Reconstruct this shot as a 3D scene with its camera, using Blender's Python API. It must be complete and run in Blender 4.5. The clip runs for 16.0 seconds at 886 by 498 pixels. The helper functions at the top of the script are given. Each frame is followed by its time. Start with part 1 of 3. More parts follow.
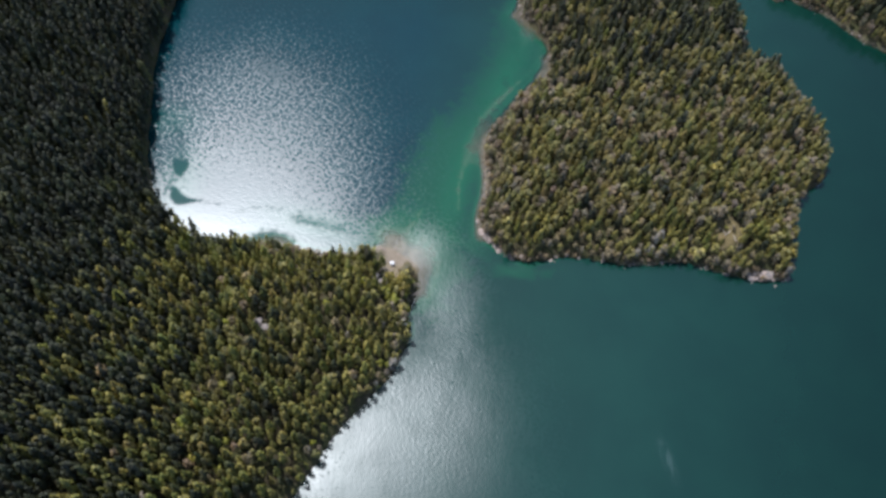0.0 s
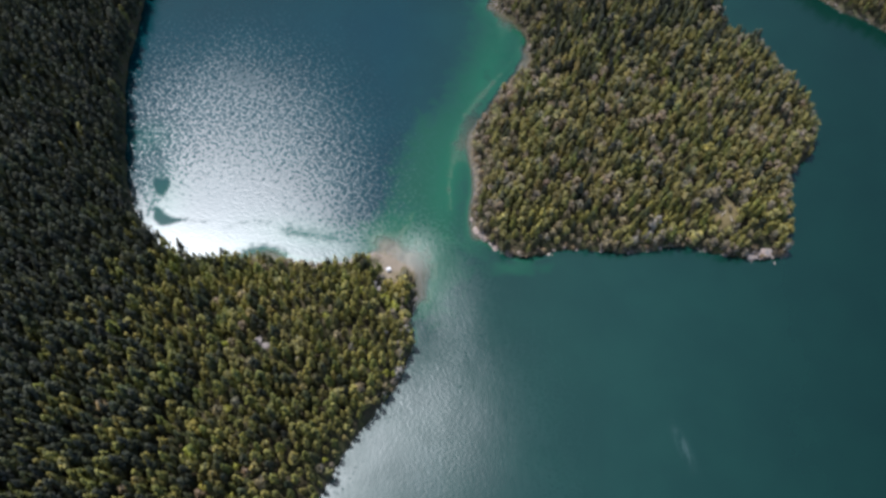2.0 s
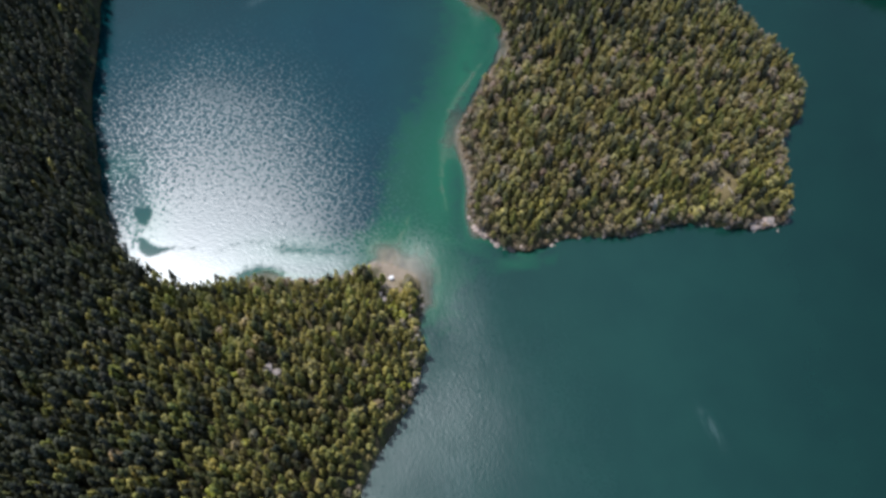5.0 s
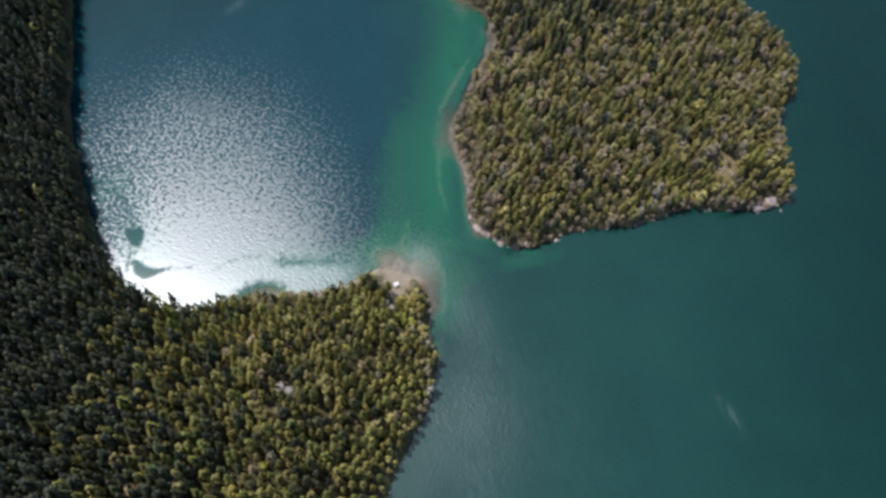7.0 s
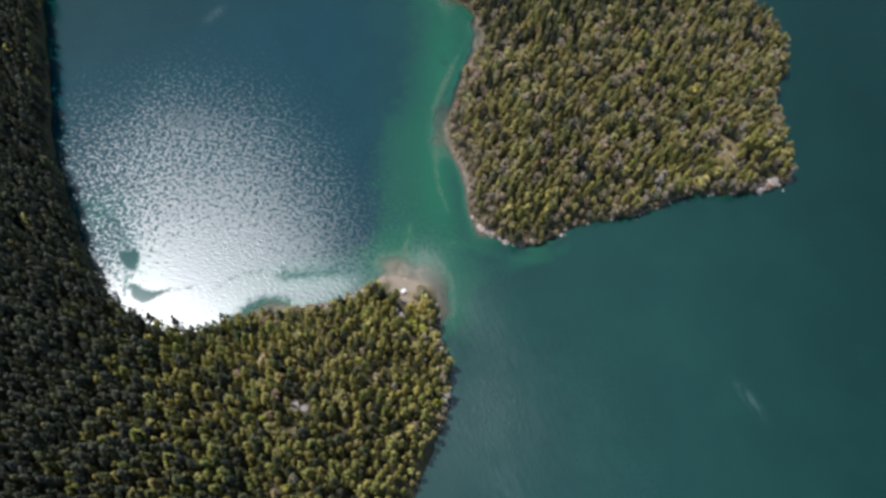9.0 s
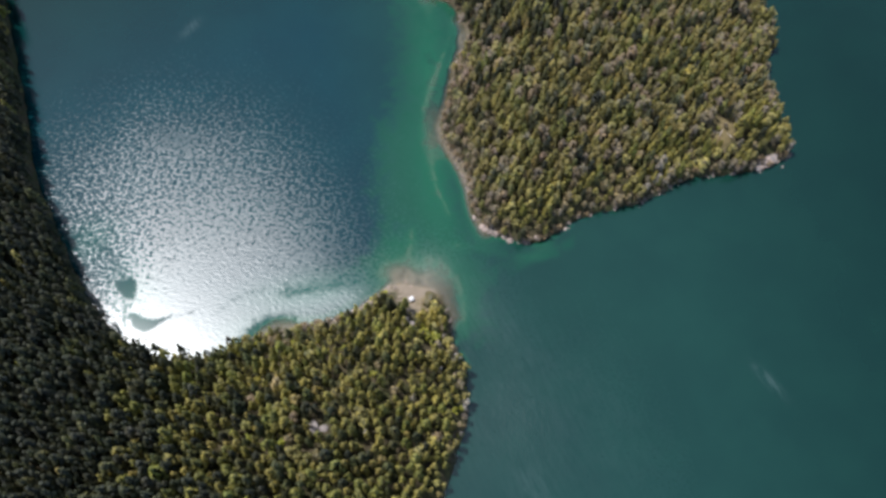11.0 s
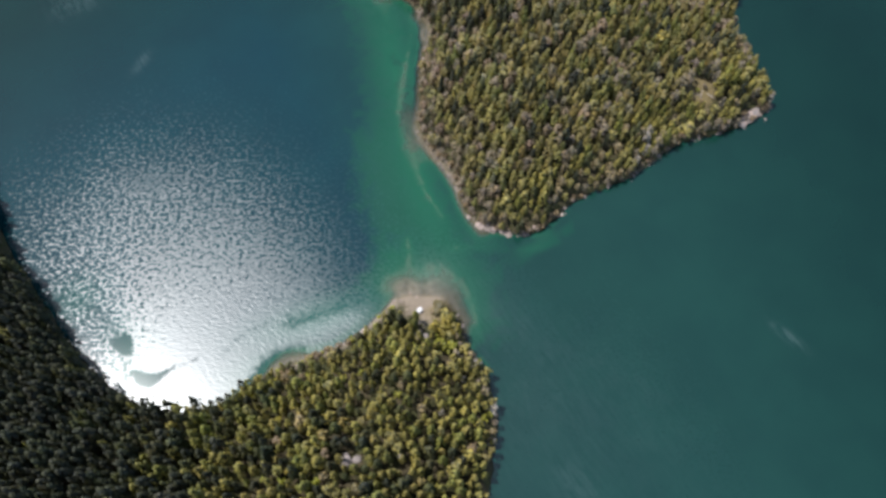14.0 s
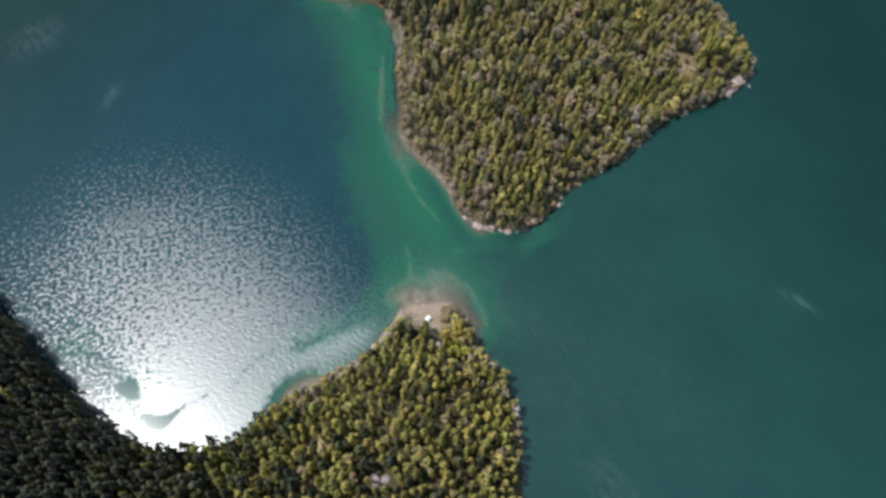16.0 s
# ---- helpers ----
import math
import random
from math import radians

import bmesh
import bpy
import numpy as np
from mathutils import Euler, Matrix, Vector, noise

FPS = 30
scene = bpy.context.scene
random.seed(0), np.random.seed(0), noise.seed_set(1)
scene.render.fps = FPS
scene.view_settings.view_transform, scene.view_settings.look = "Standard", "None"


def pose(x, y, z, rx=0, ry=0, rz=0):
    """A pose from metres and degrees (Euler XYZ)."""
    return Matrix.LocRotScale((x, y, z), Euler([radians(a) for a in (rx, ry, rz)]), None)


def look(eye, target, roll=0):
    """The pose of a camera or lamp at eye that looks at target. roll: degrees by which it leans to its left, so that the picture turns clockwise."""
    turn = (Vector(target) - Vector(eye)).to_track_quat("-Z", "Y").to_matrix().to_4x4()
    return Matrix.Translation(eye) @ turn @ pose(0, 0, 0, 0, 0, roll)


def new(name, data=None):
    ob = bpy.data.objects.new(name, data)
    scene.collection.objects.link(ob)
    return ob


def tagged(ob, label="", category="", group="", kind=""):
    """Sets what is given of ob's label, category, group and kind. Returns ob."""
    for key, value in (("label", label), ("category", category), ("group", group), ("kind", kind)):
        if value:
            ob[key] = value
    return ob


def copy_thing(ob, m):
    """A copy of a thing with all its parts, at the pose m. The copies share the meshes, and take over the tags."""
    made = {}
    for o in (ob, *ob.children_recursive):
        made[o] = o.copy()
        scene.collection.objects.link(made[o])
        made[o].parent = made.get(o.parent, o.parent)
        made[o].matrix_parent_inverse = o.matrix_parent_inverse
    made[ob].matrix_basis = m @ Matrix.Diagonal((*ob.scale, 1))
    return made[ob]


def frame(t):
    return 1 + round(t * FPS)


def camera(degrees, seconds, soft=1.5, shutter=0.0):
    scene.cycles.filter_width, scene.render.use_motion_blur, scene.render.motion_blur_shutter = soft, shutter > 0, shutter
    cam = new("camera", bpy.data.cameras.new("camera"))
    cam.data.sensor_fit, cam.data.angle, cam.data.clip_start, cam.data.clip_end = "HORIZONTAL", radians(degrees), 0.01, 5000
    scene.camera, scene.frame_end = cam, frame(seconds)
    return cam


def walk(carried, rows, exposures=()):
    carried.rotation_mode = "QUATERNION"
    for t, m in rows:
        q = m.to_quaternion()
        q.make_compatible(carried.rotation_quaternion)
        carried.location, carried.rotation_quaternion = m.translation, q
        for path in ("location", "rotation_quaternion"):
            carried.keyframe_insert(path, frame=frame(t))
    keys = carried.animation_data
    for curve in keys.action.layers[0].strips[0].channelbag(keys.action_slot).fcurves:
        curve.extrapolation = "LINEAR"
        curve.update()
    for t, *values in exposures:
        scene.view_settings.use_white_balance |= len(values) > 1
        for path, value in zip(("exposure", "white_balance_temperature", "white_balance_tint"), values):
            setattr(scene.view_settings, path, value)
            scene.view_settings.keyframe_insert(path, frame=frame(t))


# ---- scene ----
# ---- camera: a drone high over a lake, turning slowly as it drifts ----
cam = camera(55, 16.0, soft=3.2)
walk(cam, [
    (0, pose(0.01, -0.02, 369.99, 27.484, -1.920, 0.009)),
    (0.5, pose(-2.99, 2.28, 368.78, 27.339, -1.887, -1.065)),
    (1, pose(-5.95, 4.59, 367.61, 27.195, -1.845, -2.205)),
    (1.5, pose(-8.86, 6.94, 366.47, 27.057, -1.788, -3.446)),
    (2, pose(-11.74, 9.30, 365.32, 26.928, -1.734, -4.695)),
    (2.5, pose(-14.64, 11.65, 364.10, 26.811, -1.699, -5.854)),
    (3, pose(-17.56, 13.99, 362.86, 26.695, -1.680, -6.931)),
    (3.5, pose(-20.48, 16.33, 361.65, 26.570, -1.666, -7.962)),
    (4, pose(-23.39, 18.75, 360.47, 26.432, -1.641, -8.998)),
    (4.6, pose(-26.88, 21.86, 359.03, 26.249, -1.586, -10.291)),
    (5.2, pose(-30.35, 25.14, 357.56, 26.065, -1.538, -11.588)),
    (5.8, pose(-33.81, 28.54, 356.06, 25.894, -1.537, -12.823)),
    (6.4, pose(-37.31, 32.04, 354.57, 25.728, -1.562, -14.043)),
    (7, pose(-40.86, 35.67, 353.13, 25.550, -1.580, -15.319)),
    (7.5, pose(-43.81, 38.78, 351.96, 25.397, -1.594, -16.399)),
    (8, pose(-46.70, 41.93, 350.79, 25.245, -1.623, -17.445)),
    (8.5, pose(-49.49, 45.12, 349.62, 25.097, -1.659, -18.455)),
    (9, pose(-52.14, 48.34, 348.46, 24.948, -1.677, -19.477)),
    (9.6, pose(-55.12, 52.26, 347.10, 24.767, -1.646, -20.777)),
    (10.2, pose(-57.92, 56.21, 345.79, 24.589, -1.577, -22.178)),
    (10.8, pose(-60.58, 60.21, 344.55, 24.418, -1.493, -23.692)),
    (11.4, pose(-63.10, 64.27, 343.34, 24.238, -1.399, -25.314)),
    (12, pose(-65.44, 68.42, 342.14, 24.031, -1.293, -27.037)),
    (12.5, pose(-67.27, 71.89, 341.13, 23.855, -1.190, -28.540)),
    (13, pose(-69.01, 75.30, 340.10, 23.695, -1.065, -30.095)),
    (13.5, pose(-70.61, 78.71, 339.09, 23.539, -0.917, -31.692)),
    (14, pose(-72.00, 82.16, 338.12, 23.376, -0.743, -33.320)),
    (14.5, pose(-73.25, 85.58, 337.16, 23.216, -0.546, -34.969)),
    (15, pose(-74.43, 88.89, 336.18, 23.075, -0.331, -36.632)),
    (15.5, pose(-75.58, 92.13, 335.18, 22.948, -0.103, -38.303)),
    (16, pose(-76.71, 95.32, 334.17, 22.829, 0.131, -39.978)),
], exposures=[(0, 0.60, 6230, 10), (8, 0.63, 6420, 10), (16, 0.68, 6620, 10)])

# ---- light: high sun from the north-west, clear sky ----
SUN_TO = Vector((-0.275, 0.325, 1.0)).normalized()
sun_data = bpy.data.lights.new("sun", "SUN")
sun_data.energy, sun_data.angle, sun_data.color = 5.0, radians(0.6), (1.0, 0.965, 0.975)
sun = new("sun", sun_data)
sun.matrix_world = look(SUN_TO * 800, (0, 0, 0))
world = bpy.data.worlds.new("sky")
scene.world = world
world.use_nodes = True
wt = world.node_tree
sky = wt.nodes.new("ShaderNodeTexSky")
sky.sky_type, sky.sun_disc = "NISHITA", False
sky.sun_elevation = math.asin(SUN_TO.z)
sky.sun_rotation = math.atan2(SUN_TO.x, SUN_TO.y)
wt.links.new(sky.outputs[0], wt.nodes["Background"].inputs[0])
wt.nodes["Background"].inputs[1].default_value = 0.15


# ---- materials ----
class Nodes:
    """Short names for building a node material."""

    def __init__(self, name):
        self.mat = bpy.data.materials.new(name)
        self.mat.use_nodes = True
        self.tree = self.mat.node_tree
        self.tree.nodes.clear()
        self.out = self.tree.nodes.new("ShaderNodeOutputMaterial")

    def add(self, kind, **values):
        node = self.tree.nodes.new(kind)
        for key, value in values.items():
            node.inputs[key].default_value = value
        return node

    def link(self, a, b):
        self.tree.links.new(a, b)

    def math(self, op, a, b=0.0, c=0.0, clamp=False):
        node = self.tree.nodes.new("ShaderNodeMath")
        node.operation, node.use_clamp = op, clamp
        for n, v in enumerate((a, b, c)):
            if hasattr(v, "is_output"):
                self.link(v, node.inputs[n])
            else:
                node.inputs[n].default_value = v
        return node.outputs[0]

    def mix(self, f, a, b, blend="MIX"):
        node = self.tree.nodes.new("ShaderNodeMixRGB")
        node.blend_type = blend
        for n, v in enumerate((f, a, b)):
            if hasattr(v, "is_output"):
                self.link(v, node.inputs[n])
            else:
                node.inputs[n].default_value = v if n == 0 else (*v, 1)
        return node.outputs[0]

    def attr(self, name, output="Fac"):
        node = self.tree.nodes.new("ShaderNodeAttribute")
        node.attribute_name = name
        return node.outputs[output]

    def coords(self, scale=(1, 1, 1), turn=0.0):
        pos = self.add("ShaderNodeNewGeometry").outputs["Position"]
        mapping = self.add("ShaderNodeMapping", Scale=scale, Rotation=(0, 0, radians(turn)))
        self.link(pos, mapping.inputs["Vector"])
        return mapping.outputs[0]

    def noise(self, vector, scale, detail=3.0, rough=0.55, distort=0.0, out="Fac"):
        node = self.add("ShaderNodeTexNoise", Scale=scale, Detail=detail, Roughness=rough, Distortion=distort)
        if vector is not None:
            self.link(vector, node.inputs["Vector"])
        return node.outputs[out]

    def step(self, v, low, high, to_low=0.0, to_high=1.0):
        node = self.tree.nodes.new("ShaderNodeMapRange")
        node.interpolation_type = "SMOOTHSTEP"
        self.link(v, node.inputs[0])
        for n, x in enumerate((low, high, to_low, to_high)):
            node.inputs[n + 1].default_value = x
        return node.outputs[0]

    def bump(self, height, strength, distance):
        node = self.add("ShaderNodeBump", Strength=strength, Distance=distance)
        self.link(height, node.inputs["Height"])
        return node.outputs[0]

    def surface(self, shader):
        self.link(shader, self.out.inputs["Surface"])
        return self.mat


def foliage_material(name):
    """Leaves: the colour of each clump comes from the mesh, each tree varies a little."""
    n = Nodes(name)
    col = n.attr("tint", "Color")
    info = n.add("ShaderNodeObjectInfo")
    vary = n.math("MULTIPLY_ADD", info.outputs["Random"], 0.5, 0.75)
    pos = n.coords()
    fine = n.noise(pos, 2.6, 3.0)
    broad = n.noise(pos, 0.05, 2.0)
    k = n.math("MULTIPLY", vary, n.step(fine, 0.25, 0.75, 0.62, 1.38))
    k = n.math("MULTIPLY", k, n.step(broad, 0.3, 0.7, 0.85, 1.15))
    scaled = n.tree.nodes.new("ShaderNodeVectorMath")
    scaled.operation = "SCALE"
    n.link(col, scaled.inputs[0])
    n.link(k, scaled.inputs["Scale"])
    diff = n.add("ShaderNodeBsdfDiffuse", Roughness=0.6)
    trans = n.add("ShaderNodeBsdfTranslucent")
    n.link(scaled.outputs[0], diff.inputs["Color"])
    n.link(n.mix(1.0, scaled.outputs[0], (1.1, 1.15, 0.5), "MULTIPLY"), trans.inputs["Color"])
    mixed = n.add("ShaderNodeMixShader", Fac=0.32)
    n.link(diff.outputs[0], mixed.inputs[1])
    n.link(trans.outputs[0], mixed.inputs[2])
    gloss = n.add("ShaderNodeBsdfGlossy", Roughness=0.55)
    gloss.inputs["Color"].default_value = (0.9, 0.95, 1.0, 1)
    top = n.add("ShaderNodeMixShader", Fac=0.018)
    n.link(mixed.outputs[0], top.inputs[1])
    n.link(gloss.outputs[0], top.inputs[2])
    return n.surface(top.outputs[0])


def solid_material(name, dark, light, scale=1.0, rough=0.85, bump=0.3):
    """A rough mineral or wooden surface with grain at two scales."""
    n = Nodes(name)
    pos = n.coords()
    big = n.noise(pos, 0.25 * scale, 3.0)
    small = n.noise(pos, 2.5 * scale, 6.0, 0.65)
    f = n.math("ADD", n.math("MULTIPLY", big, 0.5), n.math("MULTIPLY", small, 0.5))
    bsdf = n.add("ShaderNodeBsdfPrincipled", Roughness=rough)
    bsdf.inputs["Specular IOR Level"].default_value = 0.3
    n.link(n.mix(n.step(f, 0.32, 0.68), dark, light), bsdf.inputs["Base Color"])
    n.link(n.bump(small, bump, 0.12), bsdf.inputs["Normal"])
    return n.surface(bsdf.outputs[0])


def ground_material():
    """Forest litter and low scrub inland, pale sand and gravel by the water, silt on the lake bed."""
    n = Nodes("ground")
    pos = n.coords()
    fine = n.noise(pos, 1.7, 6.0, 0.65)
    mid = n.noise(pos, 0.22, 4.0)
    litter = n.mix(n.step(fine, 0.3, 0.7), (0.022, 0.019, 0.011), (0.062, 0.051, 0.028))
    moss = n.mix(n.step(fine, 0.3, 0.7), (0.020, 0.024, 0.009), (0.046, 0.045, 0.018))
    floor = n.mix(n.step(mid, 0.42, 0.6), litter, moss)
    grass = n.mix(n.step(fine, 0.3, 0.75), (0.075, 0.062, 0.026), (0.16, 0.125, 0.065))
    floor = n.mix(n.step(n.math("ADD", n.attr("open"), n.math("MULTIPLY", n.math("SUBTRACT", fine, 0.5), 0.9)), 0.35, 0.65), floor, grass)
    sand = n.mix(n.step(fine, 0.25, 0.75), (0.095, 0.078, 0.055), (0.20, 0.165, 0.125))
    edge = n.math("ADD", n.attr("sand"), n.math("MULTIPLY", n.math("SUBTRACT", fine, 0.5), 1.1))
    col = n.mix(n.step(edge, 0.35, 0.6), floor, sand)
    silt = n.mix(n.step(mid, 0.35, 0.65), (0.098, 0.086, 0.074), (0.182, 0.158, 0.136))
    silt = n.mix(n.step(n.noise(pos, 0.55, 5.0, 0.65), 0.42, 0.66, 0.0, 0.55), silt, (0.070, 0.068, 0.048))
    silt = n.mix(n.attr("bed"), (0.045, 0.042, 0.030), silt)
    under = n.tree.nodes.new("ShaderNodeSeparateXYZ")
    n.link(n.add("ShaderNodeNewGeometry").outputs["Position"], under.inputs[0])
    col = n.mix(n.step(under.outputs["Z"], -0.35, 0.05, 1.0, 0.0), col, silt)
    bsdf = n.add("ShaderNodeBsdfPrincipled", Roughness=0.95)
    bsdf.inputs["Specular IOR Level"].default_value = 0.15
    n.link(col, bsdf.inputs["Base Color"])
    n.link(n.bump(fine, 0.5, 0.25), bsdf.inputs["Normal"])
    return n.surface(bsdf.outputs[0])


RIPPLE = 0.125


def water_material():
    """Lake water: turbid green-blue body colour by depth, dimmed far out, clear shallows, wind ripples and slicks in
    the gloss.
    """
    n = Nodes("water")
    pos = n.coords()
    drift = n.noise(pos, 0.035, 4.0, 0.6)
    fleck = n.noise(pos, 0.16, 4.0, 0.6, 0.6)
    depth = n.math("MULTIPLY", n.attr("depth"), n.step(fleck, 0.25, 0.75, 0.70, 1.30))
    # body colour
    west = n.attr("blue")
    deep = n.mix(west, (0.0038, 0.0225, 0.0180), (0.0010, 0.0180, 0.0228))
    # far water dimmed: lens vignetting painted into the body colour
    deep = n.mix(n.attr("east"), deep, (0.0012, 0.0122, 0.0090))
    deep = n.mix(n.step(drift, 0.3, 0.7), deep, n.mix(1.0, deep, (1.22, 1.16, 1.12), "MULTIPLY"))
    green = n.mix(n.step(fleck, 0.3, 0.7), (0.0036, 0.038, 0.0215), (0.0075, 0.051, 0.028))
    green = n.mix(n.math("MULTIPLY", n.attr("emerald"), 0.6), green, (0.0045, 0.062, 0.030))
    pale = (0.044, 0.084, 0.052)
    body = n.mix(n.math("MAXIMUM", n.step(depth, 2.2, 9.0), n.math("SUBTRACT", 1.0, n.attr("shelf"))), green, deep)
    body = n.mix(n.math("MULTIPLY", n.attr("teal"), 0.8, clamp=True), body, (0.0035, 0.044, 0.034))
    shoal = n.mix(n.attr("shoal"), (0.0028, 0.018, 0.0155), pale)
    body = n.mix(n.step(depth, 0.8, 3.0), shoal, body)
    wisp = n.noise(n.coords((0.55, 0.09, 1), -24), 1.0, 5.0, 0.65, 0.8)
    # patches mixed paler into the body colour, broken up into streaks
    pale_wisps = n.math("MULTIPLY", n.attr("pale_wisps"), n.step(n.math("ADD", n.math("MULTIPLY", fleck, 0.4), n.math("MULTIPLY", wisp, 0.6)), 0.38, 0.66))
    body = n.mix(pale_wisps, body, (0.08, 0.12, 0.12))
    diff = n.add("ShaderNodeBsdfDiffuse")
    n.link(body, diff.inputs["Color"])
    clear = n.add("ShaderNodeBsdfTransparent")
    clear.inputs["Color"].default_value = (0.86, 0.87, 0.81, 1)
    below = n.add("ShaderNodeMixShader")
    n.link(n.step(depth, 0.0, 2.1), below.inputs[0])
    n.link(clear.outputs[0], below.inputs[1])
    n.link(diff.outputs[0], below.inputs[2])
    # ripples
    ruffle = n.attr("ruffle")
    torn = n.noise(pos, 0.42, 6.0, 0.8, 0.4)
    calm = n.math("ADD", n.attr("slick"), n.math("MULTIPLY", n.math("SUBTRACT", torn, 0.5), 1.9))
    calm = n.math("MULTIPLY", n.step(calm, 0.18, 0.78), n.step(n.attr("slick"), 0.03, 0.30))
    rip = n.math("MULTIPLY", ruffle, n.math("SUBTRACT", 1.0, calm), clamp=True)
    gust = n.step(n.noise(pos, 0.03, 3.0), 0.3, 0.7, 0.75, 1.2)
    steep = n.math("MULTIPLY", n.math("MULTIPLY", rip, gust), RIPPLE)

    def wave(dx, dy):
        """Height of the wind ripples a small step aside."""
        at = n.add("ShaderNodeVectorMath")
        n.link(pos, at.inputs[0])
        at.inputs[1].default_value = (dx, dy, 0)
        turned = n.add("ShaderNodeMapping", Scale=(1.4, 1.1, 1), Rotation=(0, 0, radians(-33)))
        turned.vector_type = "TEXTURE"
        n.link(at.outputs[0], turned.inputs["Vector"])
        chop = n.noise(turned.outputs[0], 0.9, 1.2, 0.45, 0.35)
        tiny = n.noise(turned.outputs[0], 2.3, 0.0, 0.5)
        return n.math("MULTIPLY_ADD", tiny, 0.10, chop)

    here = wave(0, 0)
    slope = n.add("ShaderNodeCombineXYZ", Z=1.0)
    for axis, moved in (("X", wave(0.12, 0)), ("Y", wave(0, 0.12))):
        n.link(n.math("MULTIPLY", n.math("SUBTRACT", here, moved), n.math("MULTIPLY", steep, 1 / 0.12)), slope.inputs[axis])
    unit = n.add("ShaderNodeVectorMath")
    unit.operation = "NORMALIZE"
    n.link(slope.outputs[0], unit.inputs[0])
    normal = unit.outputs[0]
    gusty = n.math("ADD", n.attr("wind"), n.math("MULTIPLY", n.math("SUBTRACT", n.noise(pos, 0.04, 5.0, 0.6, 0.6), 0.5), 0.7))
    gusty = n.step(n.math("ADD", gusty, n.math("MULTIPLY", n.math("SUBTRACT", wisp, 0.5), 0.5)), 0.06, 0.88)
    cells = n.add("ShaderNodeMapping", Scale=(1.45, 1.1, 1), Rotation=(0, 0, radians(-33)))
    cells.vector_type = "TEXTURE"
    n.link(pos, cells.inputs["Vector"])
    cell = n.math("ADD", n.noise(cells.outputs[0], 0.85, 1.8, 0.6, 0.2), n.attr("cover"))
    breath = n.math("MULTIPLY", n.math("MULTIPLY", gusty, n.step(cell, 0.66, 0.82)), n.math("SUBTRACT", 1.0, calm))
    rough = n.math("MULTIPLY_ADD", ruffle, 0.142, 0.266)
    gloss = n.add("ShaderNodeBsdfGlossy")
    gloss.inputs["Color"].default_value = (0.94, 0.985, 1.0, 1)
    gloss.distribution = "BECKMANN"
    n.link(rough, gloss.inputs["Roughness"])
    n.link(normal, gloss.inputs["Normal"])
    smooth = n.add("ShaderNodeBsdfGlossy", Roughness=0.207)
    smooth.distribution = "BECKMANN"
    face = n.add("ShaderNodeMixShader")
    n.link(breath, face.inputs[0])
    n.link(smooth.outputs[0], face.inputs[1])
    n.link(gloss.outputs[0], face.inputs[2])
    fres = n.add("ShaderNodeFresnel", IOR=1.47)
    n.link(normal, fres.inputs["Normal"])
    top = n.add("ShaderNodeMixShader")
    n.link(fres.outputs[0], top.inputs[0])
    n.link(below.outputs[0], top.inputs[1])
    n.link(face.outputs[0], top.inputs[2])
    return n.surface(top.outputs[0])


LEAF = foliage_material("foliage")
BARK = solid_material("bark", (0.045, 0.035, 0.026), (0.13, 0.105, 0.08), 2.0, 0.9)
PALE_WOOD = solid_material("bleached_wood", (0.21, 0.19, 0.17), (0.37, 0.34, 0.31), 2.0, 0.85)
ROCK = solid_material("rock", (0.06, 0.050, 0.042), (0.18, 0.150, 0.130), 0.9, 0.9, 0.6)
PALE_ROCK = solid_material("pale_rock", (0.15, 0.119, 0.101), (0.29, 0.233, 0.197), 0.9, 0.9, 0.5)
OUTCROP = solid_material("outcrop_rock", (0.11, 0.099, 0.092), (0.21, 0.188, 0.175), 0.9, 0.9, 0.5)
WHITE = solid_material("white_boards", (0.46, 0.45, 0.43), (0.60, 0.59, 0.57), 1.5, 0.6, 0.1)
ROOFING = solid_material("white_sheet_roof", (0.42, 0.42, 0.42), (0.56, 0.56, 0.55), 0.8, 0.45, 0.08)
DARK = solid_material("dark_opening", (0.02, 0.02, 0.02), (0.05, 0.045, 0.04), 1.0, 0.7, 0.1)
GROUND = ground_material()
WATER = water_material()

# ---- plan: shorelines as a few turning points each, softened and roughened ----
MAINLAND = [(-130, 470), (-134, 420), (-137, 385), (-140, 345), (-144, 309), (-142, 275), (-139.5, 250), (-134.5, 230),
            (-126, 211), (-113, 199.5), (-98, 194.5), (-83, 194.5), (-66, 192), (-54, 190.5), (-41, 189), (-29, 190.5),
            (-18, 193), (-8, 188.5), (-0.5, 181), (0, 169), (-5, 157), (-3, 147), (-9.3, 131), (-19.5, 117),
            (-32, 103), (-39, 92), (-50, 74), (-75, 35), (-110, -30), (-190, -150), (-460, -220), (-460, 560), (-140, 560)]
ISLAND = [(57, 348), (67, 331), (72, 312), (68, 298), (57, 290), (45, 272), (36, 260), (33.5, 248), (35, 236), (33.5, 223),
          (30, 210), (36, 196), (47.5, 187), (59, 186), (71, 189), (90, 187), (103, 185), (120, 186), (133, 186), (152, 180),
          (166, 177.5), (180, 178), (184, 186), (188, 199), (192, 216), (198, 226), (211, 237), (216, 251), (213, 274),
          (205, 290), (198, 306), (185, 316), (184, 340), (176, 372), (140, 398), (90, 398), (62, 374)]
FAR_SHORE = [(203, 384), (217, 361.5), (235, 349), (251, 332), (265, 322), (300, 296), (360, 280), (520, 300), (520, 620), (200, 620)]


